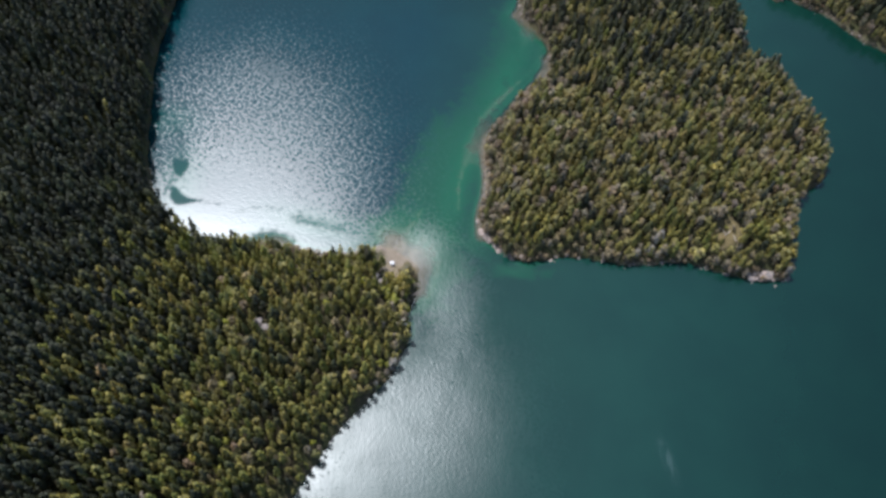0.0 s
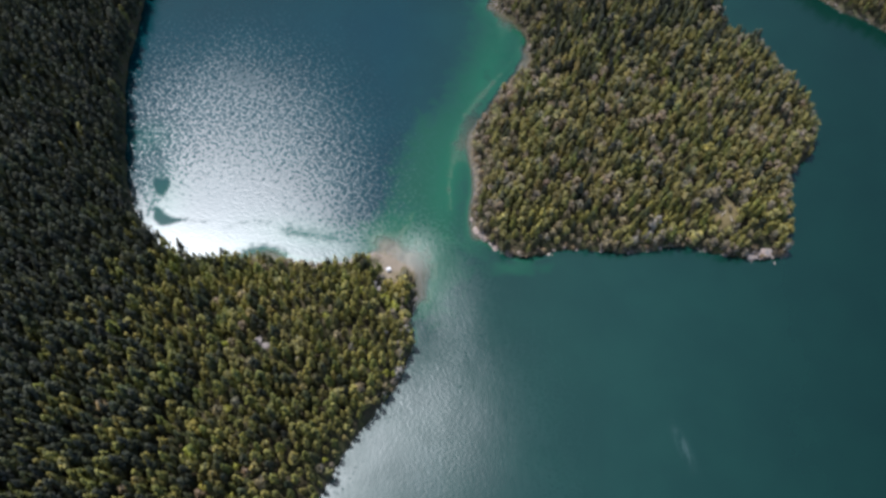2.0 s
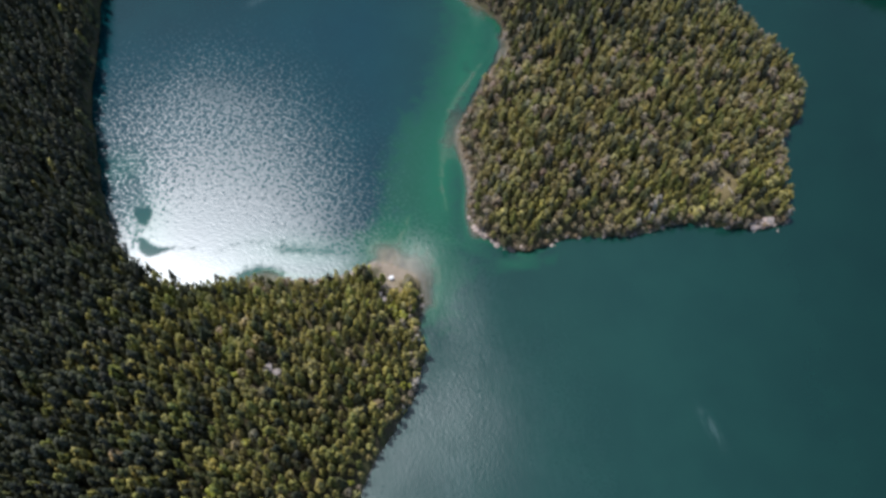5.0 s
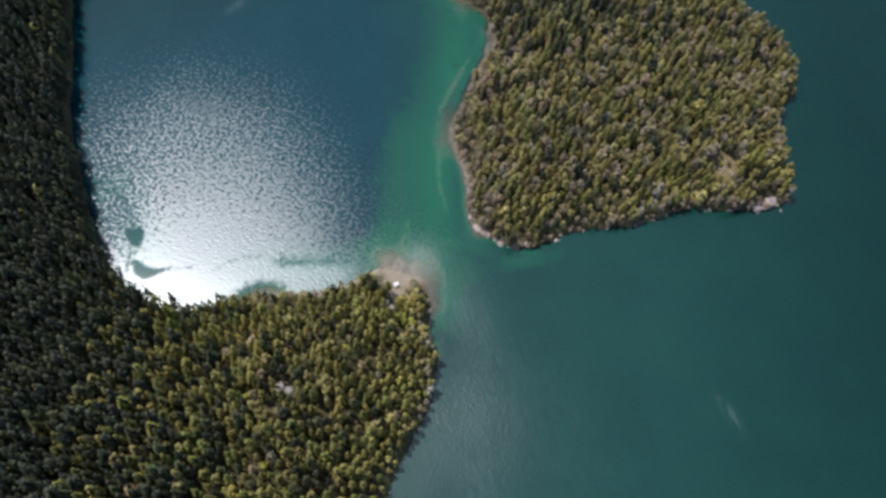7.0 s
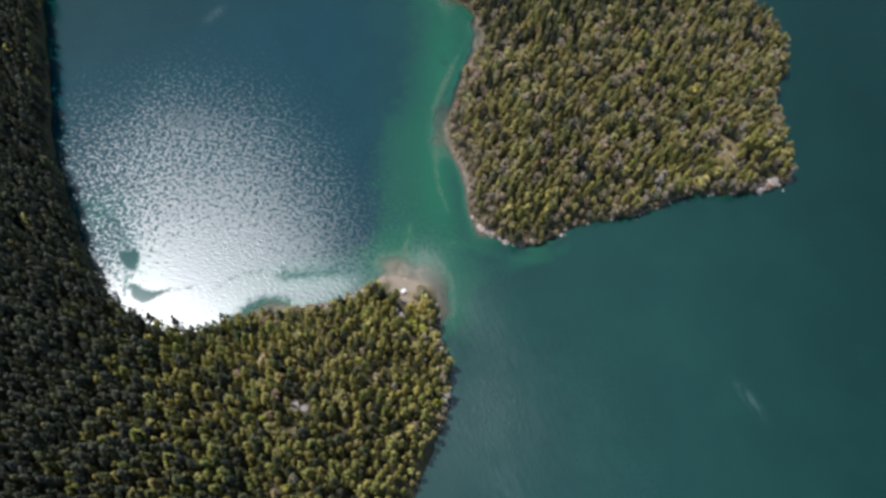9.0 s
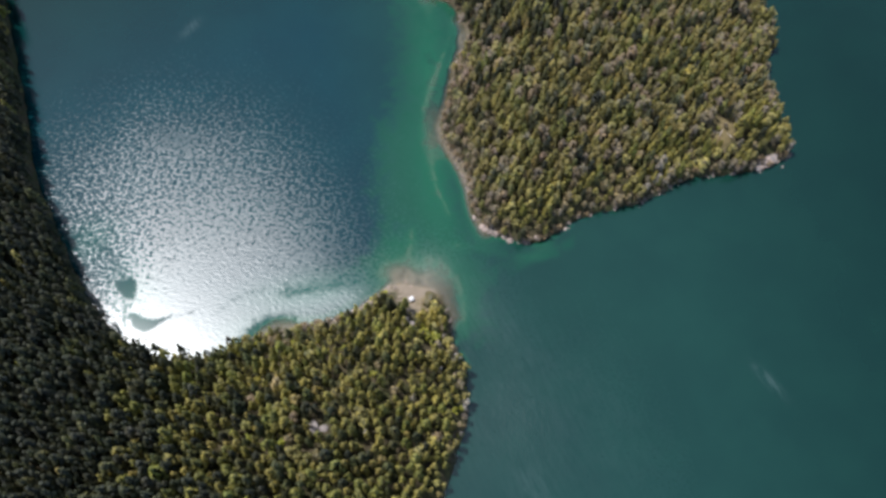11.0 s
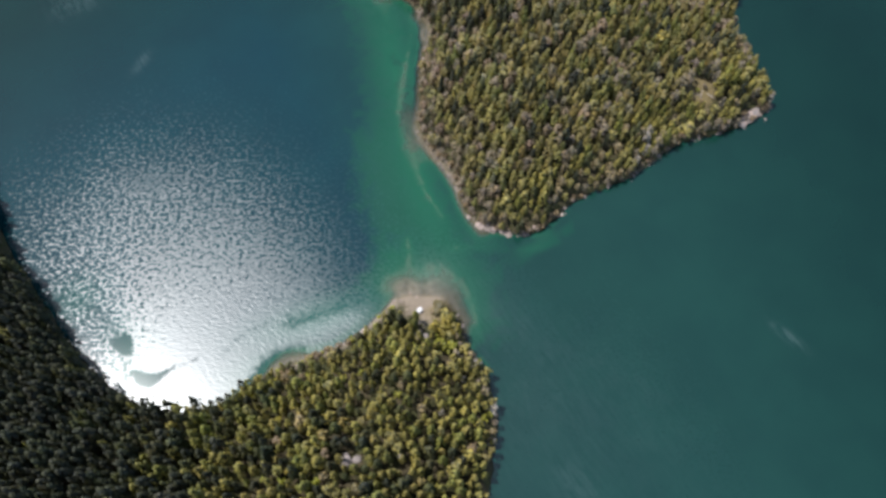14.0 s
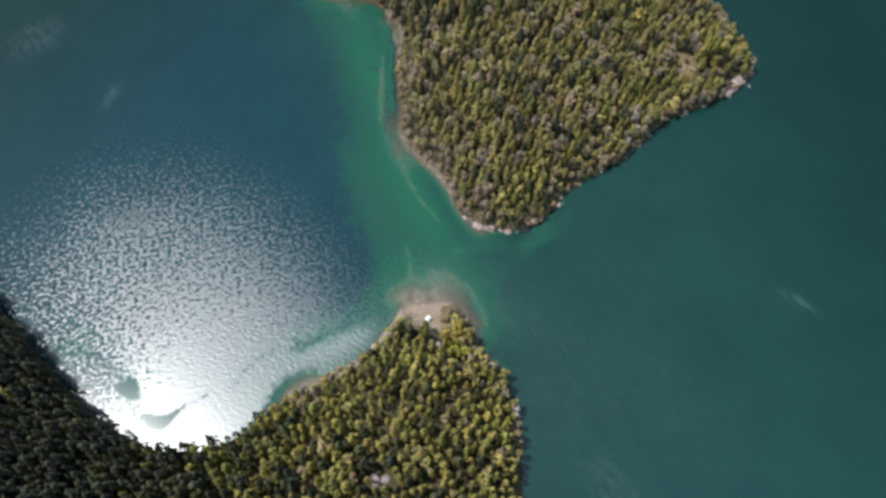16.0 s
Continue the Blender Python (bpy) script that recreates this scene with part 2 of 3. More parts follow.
def softened(points, steps=7, rough=0.9):
    """A closed Catmull-Rom line through the points, with small bays and points of its own."""
    p, out = np.array(points, float), []
    for i in range(len(p)):
        a, b, c, d = p[i - 1], p[i], p[(i + 1) % len(p)], p[(i + 2) % len(p)]
        for s in np.arange(steps) / steps:
            q = 0.5 * (2 * b + (c - a) * s + (2 * a - 5 * b + 4 * c - d) * s**2 + (3 * b - a - 3 * c + d) * s**3)
            w = noise.noise_vector(Vector((q[0] * 0.13, q[1] * 0.13, 3.0))) + 0.6 * noise.noise_vector(Vector((q[0] * 0.4, q[1] * 0.4, 7.0)))
            out.append(q + rough * np.array((w.x, w.y)))
    return np.array(out)


def inside_distance(line, x, y):
    """Metres inside (+) or outside (-) a closed line."""
    x, y = np.asarray(x, float), np.asarray(y, float)
    best, odd = np.full(x.shape, 1e18), np.zeros(x.shape, bool)
    for (ax, ay), (bx, by) in zip(line, np.roll(line, -1, axis=0)):
        ex, ey = bx - ax, by - ay
        s = np.clip(((x - ax) * ex + (y - ay) * ey) / (ex * ex + ey * ey + 1e-12), 0, 1)
        best = np.minimum(best, (x - ax - s * ex) ** 2 + (y - ay - s * ey) ** 2)
        if ay != by:
            odd ^= ((ay > y) != (by > y)) & (x < ex * (y - ay) / (by - ay) + ax)
    return np.sqrt(best) * np.where(odd, 1, -1)


def line_distance(points, x, y):
    best = np.full(np.shape(x), 1e18)
    for (ax, ay), (bx, by) in zip(points, points[1:]):
        ex, ey = bx - ax, by - ay
        s = np.clip(((x - ax) * ex + (y - ay) * ey) / (ex * ex + ey * ey), 0, 1)
        best = np.minimum(best, (x - ax - s * ex) ** 2 + (y - ay - s * ey) ** 2)
    return np.sqrt(best)


def blob(x, y, cx, cy, rx, ry, turn=0.0):
    c, s = math.cos(radians(turn)), math.sin(radians(turn))
    u, v = (x - cx) * c + (y - cy) * s, -(x - cx) * s + (y - cy) * c
    return np.exp(-((u / rx) ** 2 + (v / ry) ** 2))


SHORES = [softened(MAINLAND), softened(ISLAND), softened(FAR_SHORE)]


def land(x, y):
    """Distances inside the mainland, the island and the far shore."""
    return [inside_distance(line, x, y) for line in SHORES]


# thin pale bars of silt on the shelf
RIDGES = [[(67.5, 321), (64.5, 310.5), (58.6, 301), (51, 293), (40, 280.5), (32, 270.5)], [(29, 257), (27, 251), (23, 240), (20.4, 229), (20, 215)], [(16, 200), (21.7, 196.7), (35, 186.4), (48, 179), (58, 176)],
          [(1.5, 199), (8, 191.5), (9.8, 183), (8.8, 174.5), (3, 160)], [(1.5, 214), (-2, 207), (-6, 202)]]


def shallows(x, y):
    """The green shelf between the point and the island, 0 to 1."""
    shelf = np.exp(-(line_distance([(2, 172), (6, 192), (13, 215), (19, 235), (29, 260), (43, 290), (57, 322), (60, 346)], x, y) / 24) ** 2)
    shelf = np.maximum(shelf, np.exp(-(line_distance([(30, 200), (35, 225), (36, 250), (47, 272), (60, 288), (70, 312)], x, y) / 13) ** 2))
    return 1 - (1 - shelf) * (1 - 0.8 * np.exp(-(line_distance([(-3, 196), (-2, 216), (4, 238), (14, 258)], x, y) / 17) ** 2))


def lake_depth(x, y, out):
    """Depth of the lake at a distance out from the nearest shore."""
    shelf = shallows(x, y)
    tip = blob(x, y, -9.5, 197, 25, 16, -24)
    island_south = blob(x, y, 50, 181, 26, 6)
    beach = np.clip(1.15 * blob(x, y, -70, 195, 17, 10) + 0.8 * blob(x, y, -35, 193, 18, 5), 0, 1)
    east = blob(x, y, 2, 168, 6, 22)
    rim = np.exp(-(line_distance([(32, 202), (31, 212), (34, 225), (34, 236), (33, 248), (36, 260), (46, 273), (58, 290), (69, 300)], x, y) / 8) ** 2)
    near = np.maximum.reduce([0.965 * shelf, 0.85 * island_south, 0.965 * beach, 0.9 * east, 0.977 * rim, 0.985 * blob(x, y, 66, 303, 8, 12)])
    steep = 6.0 * (1 - near)
    d = np.minimum(steep * out, 13 * (1 - 0.74 * shelf) * (1 - 0.6 * island_south))
    d = d * (1 - tip) + (0.055 * out + 0.006 * out**2) * tip
    for r in RIDGES:
        d = d - np.clip(d - 1.75, 0, 1.9) * np.exp(-(line_distance(r, x, y) / 1.5) ** 2)
    d = d - 0.95 * np.minimum(d, 3.4) * blob(x, y, 54, 344.5, 7, 5)
    return np.maximum(d, 0.02)


def ground_height(x, y):
    x, y = np.asarray(x, float), np.asarray(y, float)
    m, i, f = land(x, y)
    most = np.maximum(np.maximum(m, i), f)
    low = 1 - 0.8 * blob(x, y, -9, 184, 16, 12)
    west = np.clip((-x - 105) / 60, 0, 1)
    hill = np.where(m > 0, (31 + 18 * west) * (1 - np.exp(-np.maximum(m, 0) / 40)) * low, 0)
    hill = np.where(i > 0, 25 * (1 - np.exp(-np.maximum(i, 0) / 36)), hill)
    hill = np.where(f > 0, 25 * (1 - np.exp(-np.maximum(f, 0) / 40)), hill)
    bank = 0.5 * np.clip(most / 1.5, 0, 1)
    lump = 0.5 * np.sin(x * 0.31 + 2 * np.sin(y * 0.11)) * np.sin(y * 0.27 + 1.7 * np.sin(x * 0.09)) * np.clip(most / 12, 0, 1)
    up = np.where(most > 0, hill + bank + lump, -lake_depth(x, y, np.maximum(-most, 0)))
    return up


def sheet(name, xs, ys, heights, fields, material):
    """A grid of quads with one smooth height and some named fields on it."""
    nx, ny = len(xs), len(ys)
    gx, gy = np.meshgrid(xs, ys)
    co = np.stack([gx, gy, heights], -1).reshape(-1, 3)
    a = (np.arange(ny - 1)[:, None] * nx + np.arange(nx - 1)).ravel()
    quads = np.stack([a, a + 1, a + nx + 1, a + nx], -1)
    me = bpy.data.meshes.new(name)
    me.vertices.add(len(co))
    me.vertices.foreach_set("co", co.ravel())
    me.loops.add(quads.size)
    me.loops.foreach_set("vertex_index", quads.ravel())
    me.polygons.add(len(quads))
    me.polygons.foreach_set("loop_start", np.arange(len(quads)) * 4)
    me.polygons.foreach_set("use_smooth", np.ones(len(quads), bool))
    me.update(calc_edges=True)
    for key, values in fields.items():
        me.attributes.new(key, "FLOAT", "POINT").data.foreach_set("value", np.ascontiguousarray(values, dtype=np.float32).ravel())
    me.materials.append(material)
    return new(name, me)


def spaced(low, high, step, far):
    out = np.geomspace(4, far, 14)
    return np.concatenate([(low - out)[::-1], np.arange(low, high + 0.1, step), high + out])


XS, YS = spaced(-255, 300, 1.7, 3600), spaced(-10, 450, 1.7, 3600)
GX, GY = np.meshgrid(XS, YS)
M_IN, I_IN, F_IN = land(GX, GY)
IN = np.maximum(np.maximum(M_IN, I_IN), F_IN)
HEIGHT = ground_height(GX, GY)

# where sand and open ground show
rocky = np.maximum.reduce([blob(GX, GY, 36, 198, 12, 14), blob(GX, GY, 175, 178, 11, 6), 0.8 * blob(GX, GY, 36, 240, 8, 30),
                           0.8 * blob(GX, GY, 68, 310, 7, 25), 0.7 * blob(GX, GY, 110, 185, 60, 4)])
sandy = np.maximum.reduce([blob(GX, GY, -60, 191, 22, 5), 0.9 * blob(GX, GY, -28, 190, 20, 4), 1.1 * blob(GX, GY, -9, 187, 12, 8)])
strip = np.exp(-np.maximum(IN, 0) / 2.6)
SAND = np.clip(strip * (0.12 + 0.8 * np.maximum(0.75 * rocky, sandy)) + 0.22 * sandy * (GY > 183) + 0.55 * blob(GX, GY, -13, 179, 9, 9) + 0.4 * blob(GX, GY, -47, 187.5, 9, 3) + 0.45 * np.exp(-np.abs(F_IN - 1.5) / 2.0), 0, 1)
OPEN = np.maximum.reduce([1.2 * blob(GX, GY, 150.5, 199, 8, 7), 1.0 * blob(GX, GY, -8, 181, 9, 8), 0.4 * blob(GX, GY, -69, 142, 3, 3)])
BED = np.clip(np.maximum.reduce([1.3 * blob(GX, GY, -9, 196, 26, 17, -25), 0.4 * blob(GX, GY, 2, 165, 6, 26), blob(GX, GY, -64, 195, 30, 10), 0.95 * blob(GX, GY, 33, 228, 12, 46), 0.6 * blob(GX, GY, 60, 330, 14, 20), 0.95 * blob(GX, GY, 65, 304, 9, 14), 0.8 * blob(GX, GY, 53, 344, 10, 8)]), 0, 1)
ground = tagged(sheet("ground", XS, YS, HEIGHT, {"sand": SAND, "open": OPEN, "bed": BED}, GROUND),
                "brown forest floor with pale sandy shore and lake bed", "ground", kind="structure")

# water: depth, wind, slicks and pale wisps
DEPTH = np.where(IN > 0, 0.02, lake_depth(GX, GY, np.maximum(-IN, 0)))
DEPTH = np.where((GX < -256) | (GX > 301) | (GY < -11) | (GY > 451), 13, DEPTH)


def patch(points, edge):
    """A flat patch of calm water: 1 inside its outline, fading over the edge's width."""
    return np.clip(0.5 + inside_distance(np.array(points, float), GX, GY) / edge, 0, 1)


def streak(points, width):
    return np.exp(-(line_distance(points, GX, GY) / width) ** 2)


slick = np.maximum.reduce([1.3 * patch([(-126.4, 242), (-123, 241.5), (-118.6, 242), (-118.4, 237), (-120.6, 231.5), (-123.2, 233), (-125.4, 238)], 4),
                           1.3 * patch([(-125, 225.4), (-122, 225), (-119, 221), (-113.5, 218.2), (-109, 217.8), (-114, 216.6), (-117.6, 215.2), (-121.2, 216), (-124, 220)], 4),
                           0.55 * streak([(-122, 243), (-123, 252), (-126, 262), (-137, 268)], 2.6), 0.8 * blob(GX, GY, -137, 270, 5, 3.4), 0.6 * streak([(-125, 230), (-127, 222)], 1.8),
                           0.45 * streak([(-112, 217.5), (-98, 216)], 1.3),
                           0.38 * streak([(-91, 211.5), (-84, 213.6), (-77, 214.8), (-68, 213)], 2.0),
                           0.62 * patch([(-66, 210.5), (-59, 212), (-47, 208), (-34, 204.5), (-27, 199.5), (-37, 199.5), (-49, 202), (-61, 205.5)], 6.5),
                           0.95 * patch([(-86, 195), (-84, 198), (-77, 201), (-71, 201.5), (-64, 199.5), (-60, 196), (-60, 190), (-86, 190)], 7.5),
                           0.75 * streak([(-96, 194.5), (-84, 195.5)], 1.6)])
ruffle = 0.05 + 0.95 * np.tanh(1.7 * blob(GX, GY, -82, 283, 92, 78)) + 0.62 * blob(GX, GY, 18, 138, 36, 66) + 0.7 * blob(GX, GY, -42, 197, 17, 6, -15) + 0.34 * blob(GX, GY, 0, 195, 20, 16)
ruffle = ruffle * (1 - 0.85 * np.tanh(1.5 * blob(GX, GY, -120, 212, 44, 34)))
wind = np.maximum.reduce([np.exp(-(((GX + 90) / 95) ** 2 + ((GY - 240) / 115) ** 2) ** 1.3), 0.9 * blob(GX, GY, -42, 197, 20, 7, -15), 0.8 * np.exp(-(((GX - 4) / 68) ** 2 + ((GY - 70) / 95) ** 2) ** 1.3), 0.6 * blob(GX, GY, 18, 166, 24, 46), 0.66 * blob(GX, GY, 2, 194, 20, 22)])
wind = wind * (1 - 0.32 * blob(GX, GY, -134, 240, 18, 40))
cover = 0.27 * wind + 0.25 * blob(GX, GY, -104, 204, 62, 28) + 0.06 * blob(GX, GY, -92, 230, 34, 28) + 0.2 * blob(GX, GY, -42, 197, 18, 6, -15) + 0.26 * np.exp(-(((GX - 4) / 66) ** 4 + ((GY - 80) / 100) ** 4)) + 0.10 * blob(GX, GY, 14, 178, 30, 42) + 0.10 * blob(GX, GY, 4, 192, 20, 20) + 0.08 * blob(GX, GY, -80, 299, 14, 7, -30)
ruffle = ruffle * (0.3 + 0.7 * wind) * (1 - 0.4 * blob(GX, GY, -80, 299, 14, 7, -30))
pale_wisps = np.maximum.reduce([0.5 * blob(GX, GY, 111, 90.5, 1.6, 7, 15), 0.06 * blob(GX, GY, 22, 148, 9, 42, 22), 0.04 * blob(GX, GY, 20, 120, 34, 60, 20), 0.05 * blob(GX, GY, 40, 120, 7, 36, 26), 0.3 * blob(GX, GY, -55, 361, 2.5, 6, -60),
                          0.25 * blob(GX, GY, -66, 412, 12, 8), 0.15 * blob(GX, GY, 0, 86, 8, 14)])
shoal = np.clip(np.maximum.reduce([1.3 * blob(GX, GY, -9, 195, 26, 17, -25), blob(GX, GY, -60, 196, 32, 9), 0.8 * blob(GX, GY, 28, 235, 14, 60, 0), 0.7 * blob(GX, GY, 58, 325, 14, 26), 0.6 * blob(GX, GY, 3, 165, 8, 26)] + [1.15 * np.exp(-(line_distance(bar, GX, GY) / 1.8) ** 2) for bar in RIDGES]), 0, 1)
shelf = np.clip(np.maximum.reduce([1.7 * shallows(GX, GY), shoal, blob(GX, GY, 50, 181, 26, 8), 0.1 + 0 * GX]), 0, 1)
# where the painted vignetting darkens the water, far east and far north
far_vignette = np.maximum(np.clip((GX + 0.25 * (200 - GY) - 110) / 120, 0, 1), np.clip((GY - 335) / 90, 0, 0.9) * (GX < 60))
blue = np.clip(0.5 + (15 - GX + 0.1 * (GY - 200)) / 60, 0, 1) * np.clip((GY - 170) / 45, 0.1, 1)
water = tagged(sheet("water", XS, YS, 0 * GX, {"depth": DEPTH, "wind": wind, "slick": slick, "ruffle": ruffle, "pale_wisps": pale_wisps, "blue": blue, "east": far_vignette, "cover": cover, "teal": np.maximum.reduce([1.2 * blob(GX, GY, -48, 204, 30, 9, -14), blob(GX, GY, -120, 228, 10, 20), 0.8 * blob(GX, GY, -78, 199, 18, 8), 0.7 * blob(GX, GY, -130, 266, 12, 10)]), "emerald": np.maximum(np.maximum(blob(GX, GY, 20, 232, 9, 34, -14), 0.8 * blob(GX, GY, -6, 211, 13, 9)), 0.8 * blob(GX, GY, 46, 296, 8, 26, -26)), "shoal": shoal, "shelf": shelf}, WATER),
               "teal lake water with green shallows and wind ripples", "water", kind="structure")


# ---- things ----
def part(name, bm, material, parent, label="", smooth=True):
    me = bpy.data.meshes.new(name)
    bm.to_mesh(me)
    bm.free()
    me.materials.append(material)
    if smooth:
        me.polygons.foreach_set("use_smooth", np.ones(len(me.polygons), bool))
    ob = new(name, me)
    ob.parent = parent
    if label:
        tagged(ob, label)
    return ob


def clump_shape(rng, centre, out, size):
    """A bent tuft of leaves: five points round a raised middle."""
    out = out / (np.linalg.norm(out) + 1e-9)
    side = np.cross(out, rng.normal(size=3))
    side /= np.linalg.norm(side) + 1e-9
    up = np.cross(out, side)
    pts = [centre + out * size * 0.38]
    for k in range(5):
        a = 2 * math.pi * (k + rng.uniform(-0.3, 0.3)) / 5
        r = size * rng.uniform(0.65, 1.2)
        pts.append(centre + (side * math.cos(a) + up * math.sin(a)) * r - out * size * rng.uniform(0.1, 0.5))
    return np.array(pts), np.array([(0, 1 + k, 1 + (k + 1) % 5) for k in range(5)])


def tree_shape(rng, kind, few=0):
    """Unit tree, 1 m high and about 1 m in radius: crown points, faces, clump tints, then trunk and limbs."""
    verts, faces, tint, count = [], [], [], 0
    tufts = {"conifer": 68, "broadleaf": 74, "shrub": 36, "bare": 60}[kind]
    swell = 1.75 if few else 1.0
    tufts = few or tufts
    lean = rng.normal(0, 0.06, 2)
    lobes = [(rng.uniform(0, 6.28), rng.uniform(0.1, 0.3)) for _ in range(3)]
    arms, arm_turn = int(rng.integers(4, 7)), rng.uniform(0, 6.28)
    # leaders: one main crown and smaller ones beside it (east, north, height, spread, share of the tufts)
    side_turn = rng.uniform(0, 6.28)
    if kind == "conifer":
        leaders = [(0, 0, 1.0, 0.92, 0.72), (0.62 * math.cos(side_turn), 0.62 * math.sin(side_turn), rng.uniform(0.58, 0.8), 0.52, 0.28)]
    else:
        leaders = [(0, 0, 1.0, 0.72, 0.46)] + [(0.58 * math.cos(side_turn + 2.1 * n), 0.58 * math.sin(side_turn + 2.1 * n), rng.uniform(0.72, 0.95), rng.uniform(0.42, 0.56), 0.18) for n in range(3)]
    shares = np.cumsum([w[4] for w in leaders])
    for k in range(tufts):
        lx, ly, lh, lr, _ = leaders[int(np.searchsorted(shares, ((k * 0.754877) % 1) * shares[-1] * 0.999))]
        u, a = (k + rng.uniform(0, 1)) / tufts, k * 2.39996 + rng.uniform(-0.5, 0.5)
        if kind == "conifer":
            h = 0.22 + 0.76 * u ** 0.85
            r = 1.1 * (1 - ((h - 0.22) / 0.80) ** 1.2) * rng.uniform(0.72, 1.08) * (0.62 + 0.38 * min(1, (h - 0.1) / 0.25))
            size, tall = 0.275 * (1.15 - 0.5 * u), 0.55
        else:
            c = 1 - 2 * u * 0.86
            s = math.sqrt(max(0, 1 - c * c))
            h = 0.64 + 0.36 * c
            r = s * rng.uniform(0.75, 1.1)
            size, tall = 0.275 * rng.uniform(0.75, 1.15), 0.8
        if kind == "bare":
            size *= 0.8
        r *= 1 + sum(w * math.cos(a - b) for b, w in lobes) * 0.5
        if kind == "conifer":
            r *= 1 + 0.26 * math.cos(arms * (a - arm_turn))
        centre = np.array((lx + lr * r * math.cos(a) + lean[0] * h, ly + lr * r * math.sin(a) + lean[1] * h, h * lh))
        out = np.array((math.cos(a) * max(r, 0.15), math.sin(a) * max(r, 0.15), tall * (h - 0.45) + 0.25)) + rng.normal(0, 0.22, 3)
        flat = np.array((1, 1, 0.30 if kind == "conifer" else 0.26))
        p, f = clump_shape(rng, np.zeros(3), out, size * swell)
        verts.append(centre + p * flat)
        faces.append(f + count)
        count += len(p)
        tint.append(np.full(len(p), rng.uniform(0.6, 1.4)))
    crown = np.concatenate(verts), np.concatenate(faces), np.concatenate(tint)
    # trunk and limbs, tapered
    tv, tf = [], []

    def limb(a, b, ra, rb, sides=5):
        base = len(tv)
        axis = (b - a) / np.linalg.norm(b - a)
        s = np.cross(axis, (0.3, 0.8, 0.5))
        s /= np.linalg.norm(s)
        q = np.cross(axis, s)
        for e, r in ((a, ra), (b, rb)):
            tv.extend(e + r * (s * math.cos(6.2832 * k / sides) + q * math.sin(6.2832 * k / sides)) * (1, 1, 0.3) for k in range(sides))
        for k in range(sides):
            j = (k + 1) % sides
            tf.extend([(base + k, base + j, base + sides + j), (base + k, base + sides + j, base + sides + k)])

    limb(np.array((0, 0, -0.06)), np.array((lean[0], lean[1], 0.82)), 0.085, 0.02)
    for k in range(8 if kind == "bare" else 4):
        a, h = k * 2.4 + rng.uniform(-0.4, 0.4), rng.uniform(0.3, 0.62)
        limb(np.array((lean[0] * h, lean[1] * h, h)), np.array((0.75 * math.cos(a), 0.75 * math.sin(a), h + rng.uniform(0.1, 0.28))), 0.04, 0.012, 3)
    return crown, (np.array(tv), np.array(tf))


SHAPES = {kind: [tree_shape(np.random.default_rng(40 + 10 * n + len(kind)), kind) for n in range(count)]
          for kind, count in (("conifer", 10), ("broadleaf", 8), ("shrub", 4), ("bare", 5))}

SPARSE = {kind: tree_shape(np.random.default_rng(7), kind, 16)[0] for kind in SHAPES}

# kinds of tree: shape, colour, height range, radius over height range
KINDS = {
    # dark and deep tones also carry the western slope's shade in their colour
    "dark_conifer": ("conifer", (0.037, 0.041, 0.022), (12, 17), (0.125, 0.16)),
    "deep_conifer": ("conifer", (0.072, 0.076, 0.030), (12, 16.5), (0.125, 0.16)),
    "green_conifer": ("conifer", (0.158, 0.158, 0.040), (11, 16), (0.13, 0.165)),
    "olive_conifer": ("conifer", (0.226, 0.200, 0.056), (10, 15), (0.13, 0.17)),
    "olive_tree": ("broadleaf", (0.206, 0.182, 0.060), (9, 13), (0.155, 0.20)),
    "brown_tree": ("broadleaf", (0.200, 0.160, 0.085), (8, 12), (0.16, 0.21)),
    "russet_tree": ("bare", (0.205, 0.154, 0.104), (8, 11), (0.17, 0.22)),
    "grey_tree": ("bare", (0.216, 0.182, 0.124), (8, 12), (0.16, 0.21)),
    "dead_tree": ("bare", (0.275, 0.246, 0.205), (8, 12), (0.16, 0.21)),
    "golden_tree": ("broadleaf", (0.19, 0.155, 0.034), (10, 13), (0.17, 0.21)),
    "yellow_shrub": ("shrub", (0.215, 0.215, 0.028), (4, 6.5), (0.34, 0.42)),
    "pale_shrub": ("shrub", (0.19, 0.155, 0.115), (3, 5), (0.36, 0.46)),
    "dark_shrub": ("broadleaf", (0.098, 0.084, 0.038), (4, 6.5), (0.36, 0.46)),
    "brown_shrub": ("shrub", (0.17, 0.122, 0.066), (3, 5), (0.36, 0.46)),
}
LABELS = {
    "dark_conifer": ("conifer", "tall dark green conifer with a narrow pointed crown", "conifer"),
    "deep_conifer": ("conifer", "deep green conifer with a dense pointed crown", "conifer"),
    "green_conifer": ("conifer", "green conifer with a full sunlit pointed crown", "conifer"),
    "olive_conifer": ("conifer", "olive green conifer with a narrow sunlit crown", "conifer"),
    "olive_tree": ("broadleaf_tree", "olive green tree with a rounded leafy crown", "tree"),
    "brown_tree": ("broadleaf_tree", "brownish green tree with a rounded thinning crown", "tree"),
    "russet_tree": ("broadleaf_tree", "russet tree with a thin rounded autumn crown", "tree"),
    "grey_tree": ("bare_tree", "pale grey half-bare tree among green ones", "tree"),
    "dead_tree": ("dead_tree", "bleached leafless tree standing pale among green ones", "tree"),
    "golden_tree": ("broadleaf_tree", "golden yellow tree standing out of the green forest", "tree"),
    "yellow_shrub": ("shrub", "bright yellow-green leafy shrub by the shore", "shrub"),
    "pale_shrub": ("shrub", "pale greyish leafless shrub on the rocky bank", "shrub"),
    "dark_shrub": ("shrub", "large dark brownish green rounded bush on the sandy point", "shrub"),
    "brown_shrub": ("shrub", "low russet brown shrub on the bank", "shrub"),
}


